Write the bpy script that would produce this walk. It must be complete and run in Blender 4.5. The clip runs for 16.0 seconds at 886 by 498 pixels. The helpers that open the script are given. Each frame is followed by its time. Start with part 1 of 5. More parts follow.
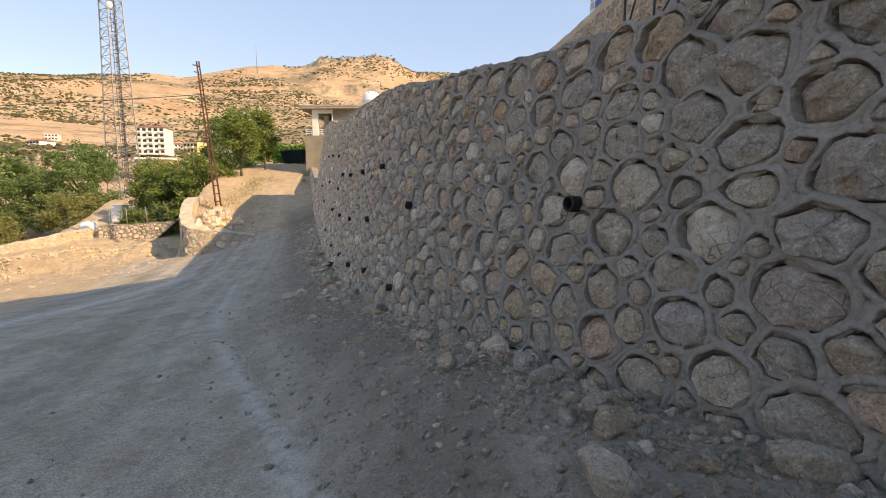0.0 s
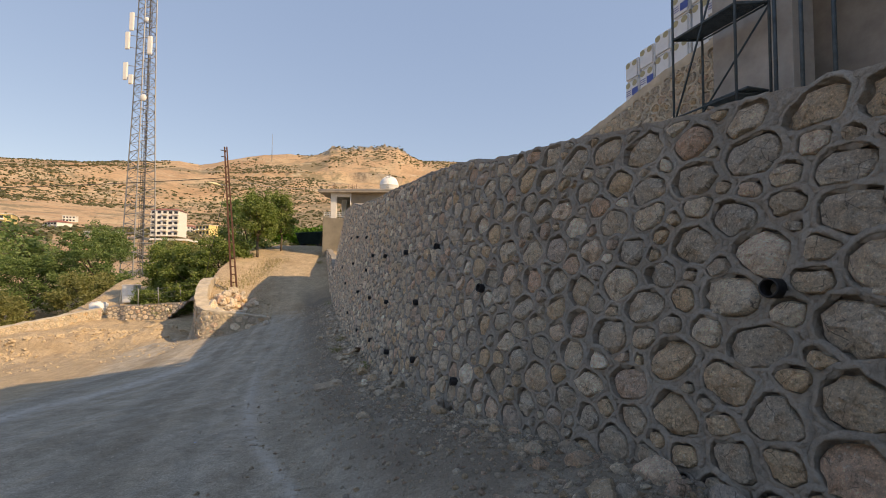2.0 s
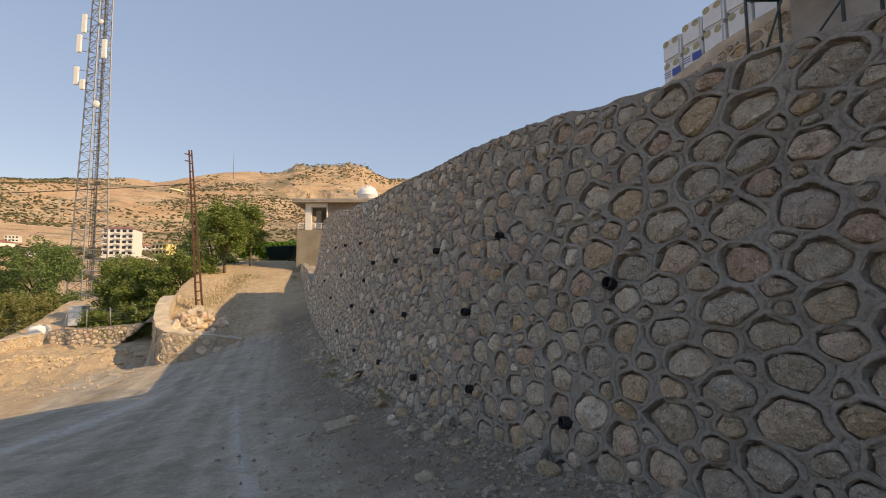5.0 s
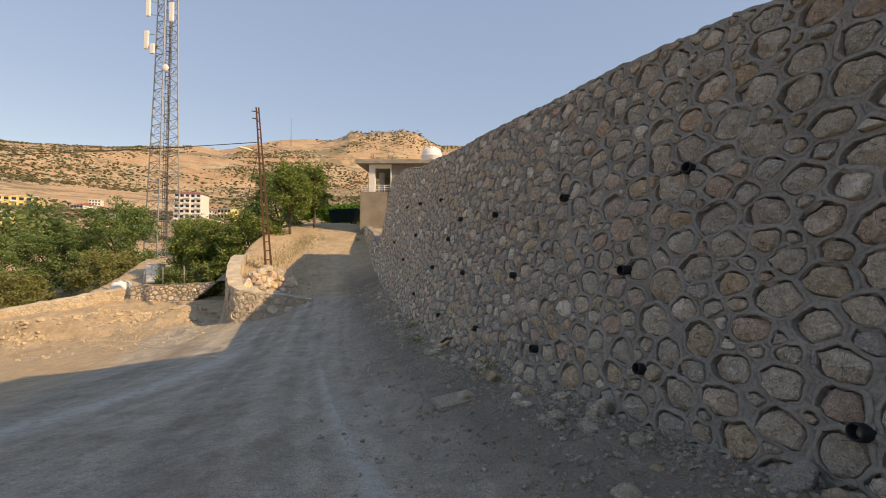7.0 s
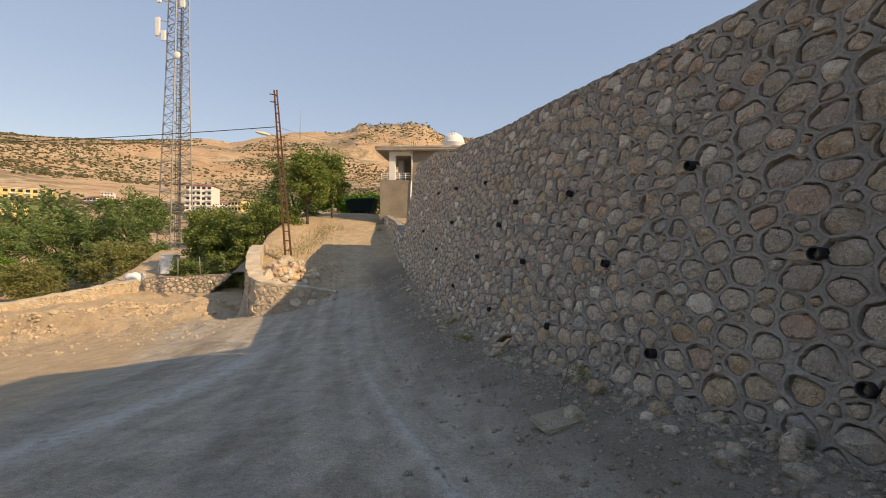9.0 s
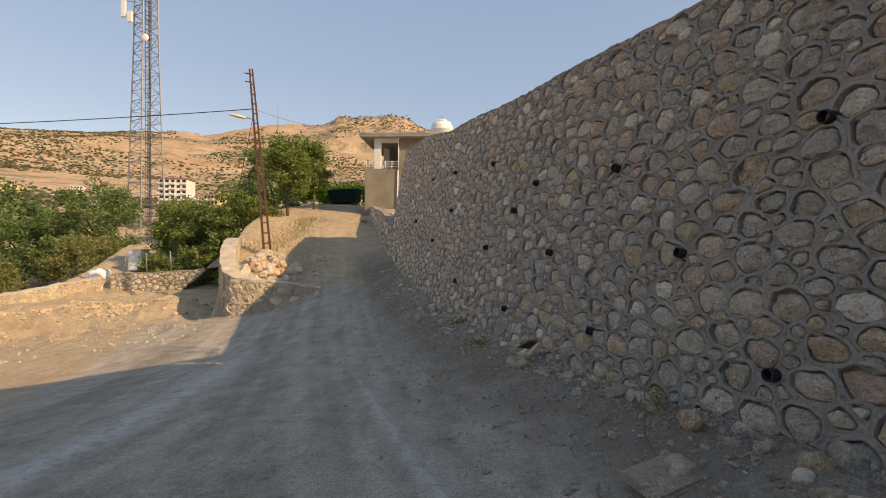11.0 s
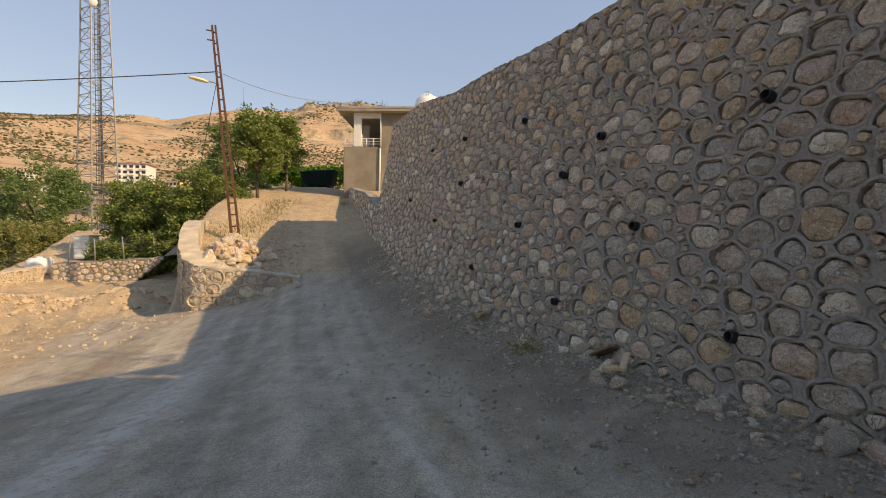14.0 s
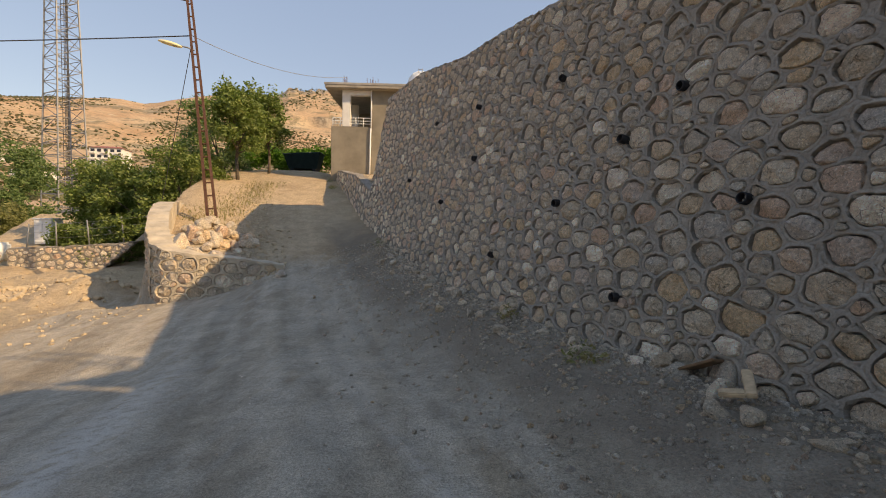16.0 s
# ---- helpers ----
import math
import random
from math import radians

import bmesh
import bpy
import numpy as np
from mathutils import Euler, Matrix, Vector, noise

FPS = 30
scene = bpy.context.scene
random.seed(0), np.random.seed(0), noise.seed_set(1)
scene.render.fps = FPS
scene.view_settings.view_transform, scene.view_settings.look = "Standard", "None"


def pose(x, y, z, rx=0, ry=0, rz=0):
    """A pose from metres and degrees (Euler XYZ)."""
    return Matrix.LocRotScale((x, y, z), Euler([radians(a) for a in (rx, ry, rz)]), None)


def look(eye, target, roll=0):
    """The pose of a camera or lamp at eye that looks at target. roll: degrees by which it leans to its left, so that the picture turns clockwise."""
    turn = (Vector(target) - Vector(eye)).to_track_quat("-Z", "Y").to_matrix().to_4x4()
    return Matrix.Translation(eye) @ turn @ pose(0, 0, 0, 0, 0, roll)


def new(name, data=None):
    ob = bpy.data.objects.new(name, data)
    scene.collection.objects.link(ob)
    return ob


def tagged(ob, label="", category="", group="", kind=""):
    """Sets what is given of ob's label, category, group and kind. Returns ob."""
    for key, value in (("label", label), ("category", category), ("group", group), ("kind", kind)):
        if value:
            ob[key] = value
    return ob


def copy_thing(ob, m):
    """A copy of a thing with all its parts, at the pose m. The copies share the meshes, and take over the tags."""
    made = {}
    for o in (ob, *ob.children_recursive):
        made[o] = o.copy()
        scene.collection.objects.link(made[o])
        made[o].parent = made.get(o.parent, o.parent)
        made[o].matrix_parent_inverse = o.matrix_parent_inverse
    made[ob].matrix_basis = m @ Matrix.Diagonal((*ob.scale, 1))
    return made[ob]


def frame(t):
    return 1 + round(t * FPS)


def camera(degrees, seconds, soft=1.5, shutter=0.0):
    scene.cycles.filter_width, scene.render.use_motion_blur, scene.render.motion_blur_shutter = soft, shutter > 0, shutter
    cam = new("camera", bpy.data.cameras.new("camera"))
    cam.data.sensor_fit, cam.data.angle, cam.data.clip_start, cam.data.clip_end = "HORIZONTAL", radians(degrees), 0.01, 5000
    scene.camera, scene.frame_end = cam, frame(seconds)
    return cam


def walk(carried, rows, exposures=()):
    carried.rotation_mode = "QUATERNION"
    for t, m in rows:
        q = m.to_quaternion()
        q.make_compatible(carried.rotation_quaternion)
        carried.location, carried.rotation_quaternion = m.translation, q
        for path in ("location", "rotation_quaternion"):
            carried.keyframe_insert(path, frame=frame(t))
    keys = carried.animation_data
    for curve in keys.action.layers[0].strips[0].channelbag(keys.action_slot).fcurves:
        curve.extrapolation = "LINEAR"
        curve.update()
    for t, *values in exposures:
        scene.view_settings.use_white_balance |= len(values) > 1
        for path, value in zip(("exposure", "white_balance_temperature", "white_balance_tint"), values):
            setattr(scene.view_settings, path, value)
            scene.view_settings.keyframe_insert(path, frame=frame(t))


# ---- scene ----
cam = camera(85.2, 16.0, 1.0)
PATH = [
    (0, (0.715, -1.233, 2.066), (0.631, 0.751, 1.823), -0.1),
    (0.5, (0.616, -1.151, 2.155), (0.501, 0.843, 2.053), -0.4),
    (1, (0.317, -1.026, 2.129), (0.171, 0.969, 2.133), -0.2),
    (1.5, (0.023, -0.822, 2.05), (-0.106, 1.173, 2.124), 0.5),
    (2, (-0.279, -0.545, 2.038), (-0.382, 1.45, 2.138), 0.4),
    (2.5, (-0.577, -0.236, 2.009), (-0.648, 1.759, 2.138), 0.3),
    (3, (-0.888, 0.146, 1.971), (-0.868, 2.138, 2.145), -0.5),
    (3.2, (-0.99, 0.279, 1.962), (-0.942, 2.269, 2.153), -0.6),
    (5.3, (-1.858, 1.86, 1.764), (-1.827, 3.853, 1.925), -0.4),
    (5.5, (-1.961, 2.025, 1.752), (-1.957, 4.021, 1.884), -0.1),
    (6, (-2.24, 2.39, 1.689), (-2.333, 4.386, 1.76), 0.4),
    (6.5, (-2.516, 2.763, 1.614), (-2.655, 4.758, 1.669), 0.7),
    (7, (-2.844, 3.055, 1.574), (-3.018, 5.047, 1.614), 0.8),
    (7.5, (-3.197, 3.297, 1.545), (-3.396, 5.287, 1.58), 1.0),
    (8, (-3.499, 3.649, 1.494), (-3.707, 5.638, 1.526), 1.0),
    (8.5, (-3.773, 3.971, 1.48), (-3.983, 5.96, 1.501), 1.0),
    (9, (-3.989, 4.331, 1.449), (-4.198, 6.32, 1.457), 0.8),
    (9.2, (-4.06, 4.504, 1.415), (-4.267, 6.493, 1.42), 0.7),
    (11.3, (-4.843, 6.164, 1.358), (-4.95, 8.161, 1.337), 0.3),
    (11.5, (-4.942, 6.305, 1.338), (-5.033, 8.303, 1.316), 0.2),
    (12, (-5.111, 6.734, 1.265), (-5.184, 8.732, 1.243), 0.2),
    (12.5, (-5.295, 7.122, 1.236), (-5.355, 9.121, 1.205), 0.2),
    (13, (-5.439, 7.519, 1.187), (-5.48, 9.518, 1.145), 0.4),
    (13.5, (-5.622, 7.925, 1.163), (-5.646, 9.924, 1.11), 0.3),
    (14, (-5.824, 8.337, 1.127), (-5.834, 10.336, 1.064), 0.4),
    (14.5, (-5.994, 8.76, 1.075), (-5.978, 10.759, 1.0), 0.5),
    (15, (-6.123, 9.174, 1.024), (-6.093, 11.173, 0.947), 0.6),
    (15.5, (-6.28, 9.584, 0.97), (-6.238, 11.581, 0.881), 0.7),
    (16, (-6.428, 9.998, 0.946), (-6.369, 11.994, 0.843), 1.0),
]
walk(cam, [(t, look(eye, target, roll)) for t, eye, target, roll in PATH],
     [(0, 1.36, 11600, 14), (0.5, 1.18, 11600, 14), (1.0, 1.0, 11600, 14), (1.6, 0.9, 11600, 14), (8, 0.87, 12300, 14), (16, 0.92, 12500, 14)])

# ---- light ----
SUN_AZ, SUN_EL = 115.5, 32.0
world = bpy.data.worlds.new("world")
scene.world = world
world.use_nodes = True
wn = world.node_tree
sky = wn.nodes.new("ShaderNodeTexSky")
sky.sky_type = 'NISHITA'
sky.sun_disc = False
sky.sun_elevation, sky.sun_rotation = radians(SUN_EL), radians(SUN_AZ)
sky.altitude, sky.air_density, sky.dust_density, sky.ozone_density = 900, 1.0, 0.3, 1.5
wn.nodes["Background"].inputs["Strength"].default_value = 0.15
# dry summer haze evens the sky out
haze = wn.nodes.new("ShaderNodeMix")
haze.data_type = 'RGBA'
haze.inputs[0].default_value = 0.7
haze.inputs[7].default_value = (0.74, 1.46, 3.35, 1)
wn.links.new(sky.outputs[0], haze.inputs[6])
wn.links.new(haze.outputs[2], wn.nodes["Background"].inputs["Color"])
lamp_data = bpy.data.lights.new("sun", 'SUN')
lamp_data.energy, lamp_data.angle, lamp_data.color = 2.35, radians(0.53), (1.0, 0.91, 0.8)
sun = new("sun", lamp_data)
toward = Vector((math.sin(radians(SUN_AZ)) * math.cos(radians(SUN_EL)), math.cos(radians(SUN_AZ)) * math.cos(radians(SUN_EL)), math.sin(radians(SUN_EL))))
sun.matrix_world = look(toward * 60, (0, 0, 0))

RNG = np.random.default_rng(7)
U = RNG.uniform


# ---- materials ----
class Mat:
    """A node material with a few helpers."""

    def __init__(self, name, rough=0.9, metal=0.0):
        self.m = bpy.data.materials.new(name)
        self.m.use_nodes = True
        self.t = self.m.node_tree
        self.b = self.t.nodes["Principled BSDF"]
        self.b.inputs["Roughness"].default_value = rough
        self.b.inputs["Metallic"].default_value = metal
        self.b.inputs["Specular IOR Level"].default_value = 0.3
        self.co = self.t.nodes.new("ShaderNodeNewGeometry").outputs["Position"]

    def link(self, a, b):
        self.t.links.new(a, b)

    def noise(self, scale, detail=4.0, rough=0.6, stretch=None):
        n = self.t.nodes.new("ShaderNodeTexNoise")
        n.inputs["Scale"].default_value, n.inputs["Detail"].default_value, n.inputs["Roughness"].default_value = scale, detail, rough
        co = self.co
        if stretch:
            mp = self.t.nodes.new("ShaderNodeMapping")
            mp.inputs["Scale"].default_value = stretch[:3]
            if len(stretch) > 3:
                mp.inputs["Rotation"].default_value = (0, 0, stretch[3])
            self.link(co, mp.inputs["Vector"])
            co = mp.outputs[0]
        self.link(co, n.inputs["Vector"])
        return n.outputs["Fac"]

    def voronoi(self, scale, feature='F1', out="Distance"):
        n = self.t.nodes.new("ShaderNodeTexVoronoi")
        n.feature = feature
        n.inputs["Scale"].default_value = scale
        self.link(self.co, n.inputs["Vector"])
        return n.outputs[out]

    def ramp(self, fac, stops):
        n = self.t.nodes.new("ShaderNodeValToRGB")
        e = n.color_ramp.elements
        while len(e) < len(stops):
            e.new(0.5)
        for el, (p, c) in zip(e, stops):
            el.position = p
            el.color = (*c, 1) if not isinstance(c, (int, float)) else (c, c, c, 1)
        self.link(fac, n.inputs[0])
        return n.outputs[0]

    def mix(self, fac, a, b, mode='MIX'):
        n = self.t.nodes.new("ShaderNodeMix")
        n.data_type, n.blend_type = 'RGBA', mode
        for k, v in ((0, fac), (6, a), (7, b)):
            if isinstance(v, (int, float)):
                n.inputs[k].default_value = v
            elif isinstance(v, tuple):
                n.inputs[k].default_value = (*v, 1)
            else:
                self.link(v, n.inputs[k])
        return n.outputs[2]

    def math(self, op, a, b=0.0):
        n = self.t.nodes.new("ShaderNodeMath")
        n.operation = op
        n.use_clamp = False
        for k, v in enumerate((a, b)):
            if isinstance(v, (int, float)):
                n.inputs[k].default_value = v
            else:
                self.link(v, n.inputs[k])
        return n.outputs[0]

    def random(self):
        return self.t.nodes.new("ShaderNodeObjectInfo").outputs["Random"]

    def island(self):
        return self.t.nodes.new("ShaderNodeNewGeometry").outputs["Random Per Island"]

    def base(self, c):
        if isinstance(c, tuple):
            self.b.inputs["Base Color"].default_value = (*c, 1)
        else:
            self.link(c, self.b.inputs["Base Color"])
        return self

    def bump(self, h, dist=0.02, strength=0.8):
        n = self.t.nodes.new("ShaderNodeBump")
        n.inputs["Distance"].default_value, n.inputs["Strength"].default_value = dist, strength
        self.link(h, n.inputs["Height"])
        self.link(n.outputs[0], self.b.inputs["Normal"])
        return self


def plain(name, c, rough=0.7, metal=0.0, scale=6.0, vary=0.25, dist=0.004):
    m = Mat(name, rough, metal)
    n = m.noise(scale, 6)
    lo, hi = tuple(v * (1 - vary) for v in c), tuple(min(1, v * (1 + vary)) for v in c)
    m.base(m.ramp(n, [(0.25, lo), (0.75, hi)]))
    m.bump(m.noise(scale * 8, 3), dist, 0.5)
    return m.m


def stone_mat(name, island=False, pale=1.0):
    m = Mat(name, 0.92)
    r = m.island() if island else m.random()
    k = pale * 1.72
    tint = m.ramp(r, [(0.0, (0.40 * k, 0.35 * k, 0.295 * k)), (0.22, (0.32 * k, 0.295 * k, 0.265 * k)), (0.4, (0.48 * k, 0.42 * k, 0.35 * k)), (0.55, (0.36 * k, 0.31 * k, 0.255 * k)),
                      (0.68, (0.45 * k, 0.34 * k, 0.235 * k)), (0.78, (0.34 * k, 0.325 * k, 0.31 * k)), (0.88, (0.42 * k, 0.30 * k, 0.235 * k)), (0.96, (0.58 * k, 0.53 * k, 0.46 * k))])
    tint = m.mix(1.0, tint, (1.0, 0.95, 0.88), 'MULTIPLY')
    grain, speck = m.noise(16, 8, 0.78), m.noise(70, 6, 0.8)
    stain = m.noise(5.5, 4)
    c = m.mix(0.9, tint, m.ramp(grain, [(0.3, 0.35), (0.42, 0.92), (0.55, 1.12), (0.68, 1.6)]), 'MULTIPLY')
    c = m.mix(m.ramp(stain, [(0.5, 0.0), (0.7, 0.5)]), c, (0.36 * k, 0.235 * k, 0.14 * k))
    c = m.mix(0.9, c, m.ramp(speck, [(0.34, 0.3), (0.43, 0.95), (0.56, 1.15), (0.66, 1.9)]), 'MULTIPLY')
    chip = m.math('MULTIPLY', m.ramp(m.noise(34, 5, 0.7), [(0.56, 0.0), (0.63, 0.65)]), m.ramp(m.noise(4, 3), [(0.42, 0.0), (0.58, 1.0)]))
    c = m.mix(chip, c, (0.62 * k, 0.58 * k, 0.52 * k))
    crack = m.math('MULTIPLY', m.ramp(m.voronoi(9, 'DISTANCE_TO_EDGE'), [(0.0, 1.0), (0.025, 0.0)]), m.ramp(m.noise(7, 3), [(0.5, 0.0), (0.6, 0.8)]))
    c = m.mix(crack, c, (0.07, 0.06, 0.05))
    m.base(c)
    h = m.math('ADD', m.math('MULTIPLY', m.noise(13, 9, 0.8), 1.5), m.math('MULTIPLY', m.voronoi(31), 0.35))
    m.bump(h, 0.07, 1.0)
    return m.m


def mortar_mat():
    m = Mat("mortar", 0.9)
    a, b = m.noise(1.6, 5, 0.65), m.noise(30, 6, 0.7)
    c = m.ramp(a, [(0.3, (0.28, 0.249, 0.212)), (0.5, (0.335, 0.299, 0.257)), (0.72, (0.41, 0.367, 0.315))])
    c = m.mix(0.7, c, m.ramp(b, [(0.3, 0.62), (0.5, 1.0), (0.7, 1.25)]), 'MULTIPLY')
    c = m.mix(m.ramp(m.noise(4.5, 4), [(0.58, 0.0), (0.72, 0.5)]), c, (0.33, 0.29, 0.24))
    m.base(c)
    m.bump(m.math('ADD', b, m.math('MULTIPLY', m.noise(9, 6, 0.65), 1.6)), 0.03, 1.0)
    return m.m


def ground_mat():
    """Dusty gravel road, tan earth beside it and dry scrub hills far off, told apart by wear attributes of the sheet."""
    m = Mat("earth", 0.95)
    att = m.t.nodes.new("ShaderNodeAttribute")
    att.attribute_name = "wear"
    sep = m.t.nodes.new("ShaderNodeSeparateColor")
    m.link(att.outputs["Color"], sep.inputs[0])
    road_w, far_w, rock_w = sep.outputs[0], sep.outputs[1], sep.outputs[2]
    big, mid, fine = m.noise(0.35, 5), m.noise(2.2, 6, 0.65), m.noise(38, 6, 0.75)
    peb = m.voronoi(42)
    track = m.noise(1.0, 6, 0.62, (1.5, 0.42, 1.0, -0.34))
    road = m.ramp(track, [(0.3, (0.38, 0.31, 0.23)), (0.45, (0.44, 0.37, 0.285)), (0.56, (0.505, 0.44, 0.355)), (0.7, (0.43, 0.345, 0.25))])
    road = m.mix(0.55, road, m.ramp(mid, [(0.3, 0.72), (0.7, 1.25)]), 'MULTIPLY')
    earth = m.ramp(big, [(0.3, (0.46, 0.33, 0.21)), (0.5, (0.57, 0.425, 0.28)), (0.7, (0.50, 0.38, 0.25))])
    earth = m.mix(0.5, earth, m.ramp(mid, [(0.3, 0.7), (0.7, 1.2)]), 'MULTIPLY')
    edge = m.math('ADD', road_w, m.math('MULTIPLY', m.math('SUBTRACT', mid, 0.5), 0.7))
    near = m.mix(m.ramp(edge, [(0.35, 0.0), (0.65, 1.0)]), earth, road)
    near = m.mix(0.7, near, m.ramp(fine, [(0.3, 0.5), (0.52, 1.0), (0.7, 1.35)]), 'MULTIPLY')
    near = m.mix(m.ramp(peb, [(0.1, 0.35), (0.22, 0.0)]), near, (0.36, 0.34, 0.31))
    mk = m.t.nodes.new("ShaderNodeAttribute")
    mk.attribute_name = "marks"
    sp = m.t.nodes.new("ShaderNodeSeparateColor")
    m.link(mk.outputs["Color"], sp.inputs[0])
    patch = m.noise(6, 6, 0.7)
    # wheel tracks: packed dust, lighter and darker bands along the road
    band = m.math('ADD', sp.outputs[2], m.math('MULTIPLY', m.math('SUBTRACT', mid, 0.5), 0.55))
    near = m.mix(0.9, near, m.ramp(band, [(0.2, 0.84), (0.5, 1.0), (0.8, 1.13)]), 'MULTIPLY')
    near = m.mix(0.7, near, m.ramp(m.noise(13, 7, 0.78), [(0.34, 0.62), (0.48, 0.98), (0.6, 1.1), (0.7, 1.35)]), 'MULTIPLY')
    near = m.mix(0.7, near, m.ramp(m.noise(95, 5, 0.8), [(0.36, 0.6), (0.5, 1.0), (0.64, 1.4)]), 'MULTIPLY')
    near = m.mix(m.math('MULTIPLY', sp.outputs[0], m.ramp(m.noise(1.3, 5), [(0.3, 0.45), (0.55, 0.95)])), near, m.mix(0.8, (0.245, 0.2, 0.155), m.ramp(fine, [(0.3, 0.5), (0.7, 1.4)]), 'MULTIPLY'))
    near = m.mix(m.math('MULTIPLY', sp.outputs[1], m.ramp(patch, [(0.4, 0.1), (0.54, 0.9)])), near, (0.66, 0.615, 0.55))
    # hills: ochre fields, scrub and pale rock
    f1, f2, f3 = m.noise(0.0075, 6, 0.6), m.noise(0.022, 8, 0.72), m.noise(0.003, 4)
    hill = m.ramp(f1, [(0.3, (0.43, 0.26, 0.15)), (0.5, (0.53, 0.345, 0.21)), (0.7, (0.58, 0.43, 0.275))])
    scrub = m.math('ADD', f2, m.math('MULTIPLY', m.math('SUBTRACT', f3, 0.5), 0.9))
    hill = m.mix(m.ramp(scrub, [(0.5, 0.0), (0.58, 0.7)]), hill, (0.15, 0.14, 0.085))
    hill = m.mix(m.ramp(m.noise(0.11, 6, 0.75), [(0.5, 0.0), (0.6, 0.55)]), hill, (0.2, 0.165, 0.1))
    hill = m.mix(m.ramp(m.noise(0.012, 6, 0.65), [(0.58, 0.0), (0.66, 0.6)]), hill, (0.62, 0.52, 0.38))
    rock = m.ramp(m.noise(0.045, 7, 0.75, (1, 1, 0.35)), [(0.38, (0.13, 0.105, 0.08)), (0.5, (0.32, 0.255, 0.185)), (0.62, (0.45, 0.37, 0.27))])
    hill = m.mix(m.ramp(rock_w, [(0.35, 0.0), (0.6, 1.0)]), hill, rock)
    m.base(m.mix(far_w, near, hill))
    h = m.math('ADD', m.math('MULTIPLY', m.noise(7, 6, 0.7), 1.0), m.math('MULTIPLY', peb, -0.35))
    h = m.math('ADD', h, m.math('MULTIPLY', fine, 0.5))
    m.bump(h, 0.05, 0.9)
    return m.m


def leaf_mat(name, a, b, c):
    m = Mat(name, 0.6)
    m.base(m.ramp(m.island(), [(0.0, a), (0.5, b), (1.0, c)]))
    m.b.inputs["Subsurface Weight"].default_value = 0.0
    tr = m.t.nodes.new("ShaderNodeBsdfTranslucent")
    tr.inputs[0].default_value = (b[0] * 1.6, b[1] * 1.7, b[2], 1)
    mx = m.t.nodes.new("ShaderNodeMixShader")
    mx.inputs[0].default_value = 0.3
    m.link(m.b.outputs[0], mx.inputs[1])
    m.link(tr.outputs[0], mx.inputs[2])
    m.link(mx.outputs[0], m.t.nodes["Material Output"].inputs[0])
    return m.m


STONE, STONE_REST = stone_mat("fieldstone"), stone_mat("fieldstone_rest", True)
PALE_STONE = stone_mat("pale_rubble", False, 0.9)
PALE_REST = stone_mat("pale_rubble_rest", True, 0.88)
MORTAR, EARTH = mortar_mat(), ground_mat()
GRAVEL = stone_mat("gravel", True, 0.76)
CLOD = plain("tan_clod", (0.52, 0.40, 0.27), 0.95, 0, 9, 0.3, 0.02)
LIME = stone_mat("limestone_block", False, 1.0)
PIPE = plain("black_plastic", (0.018, 0.018, 0.02), 0.5)
RUST = plain("rusty_red_steel", (0.12, 0.058, 0.041), 0.8, 0.1, 9, 0.5)
GALV = plain("galvanised_steel", (0.26, 0.265, 0.27), 0.55, 0.3, 5, 0.2)
DARKMETAL = plain("dark_cable", (0.05, 0.05, 0.055), 0.6)
WHITE = plain("white_plastic", (0.78, 0.78, 0.76), 0.45, 0, 3, 0.06)
CONCRETE = plain("bare_concrete", (0.36, 0.34, 0.315), 0.9, 0, 1.2, 0.35, 0.01)
PLASTER = plain("beige_plaster", (0.26, 0.225, 0.175), 0.9, 0, 0.9, 0.3, 0.008)
PALE_PLASTER = plain("white_paint", (0.72, 0.70, 0.66), 0.85, 0, 2, 0.1)
ROOFC = plain("roof_concrete", (0.36, 0.32, 0.27), 0.9, 0, 2, 0.25)
CEMENT_CAP = plain("pale_cement_cap", (0.52, 0.44, 0.34), 0.9, 0, 2.5, 0.3, 0.015)
BARK = plain("bark", (0.12, 0.095, 0.07), 0.95, 0, 12, 0.4, 0.02)
SCAFFOLD = plain("blue_grey_scaffold", (0.06, 0.085, 0.10), 0.55, 0.3, 7, 0.4)
PACK = plain("white_wrapping", (0.72, 0.74, 0.75), 0.4, 0, 5, 0.08)
BLUE = plain("blue_print", (0.05, 0.10, 0.35), 0.5, 0, 5, 0.1)
WOOL = plain("beige_wool_board", (0.42, 0.38, 0.24), 0.9, 0, 20, 0.2)
GREEN_METAL = plain("dark_green_sheet", (0.018, 0.045, 0.045), 0.6, 0.1, 3, 0.3)
GLASS = plain("dark_window", (0.03, 0.035, 0.045), 0.15, 0, 1, 0.3)
REDROOF = plain("red_roof_sheet", (0.36, 0.13, 0.10), 0.7, 0, 0.5, 0.2)
YELLOW = plain("yellow_render", (0.72, 0.55, 0.26), 0.85, 0, 0.3, 0.1)
WOOD = plain("weathered_board", (0.5, 0.36, 0.23), 0.85, 0, 14, 0.3)
LEAF_A = leaf_mat("walnut_leaf", (0.075, 0.115, 0.03), (0.15, 0.205, 0.058), (0.29, 0.33, 0.13))
LEAF_B = leaf_mat("dark_oak_leaf", (0.064, 0.115, 0.042), (0.13, 0.195, 0.072), (0.245, 0.315, 0.135))
LEAF_C = leaf_mat("dusty_olive_leaf", (0.13, 0.145, 0.055), (0.21, 0.215, 0.085), (0.31, 0.29, 0.14))
LEAF_V = leaf_mat("vine_leaf", (0.045, 0.125, 0.016), (0.085, 0.20, 0.028), (0.14, 0.27, 0.05))
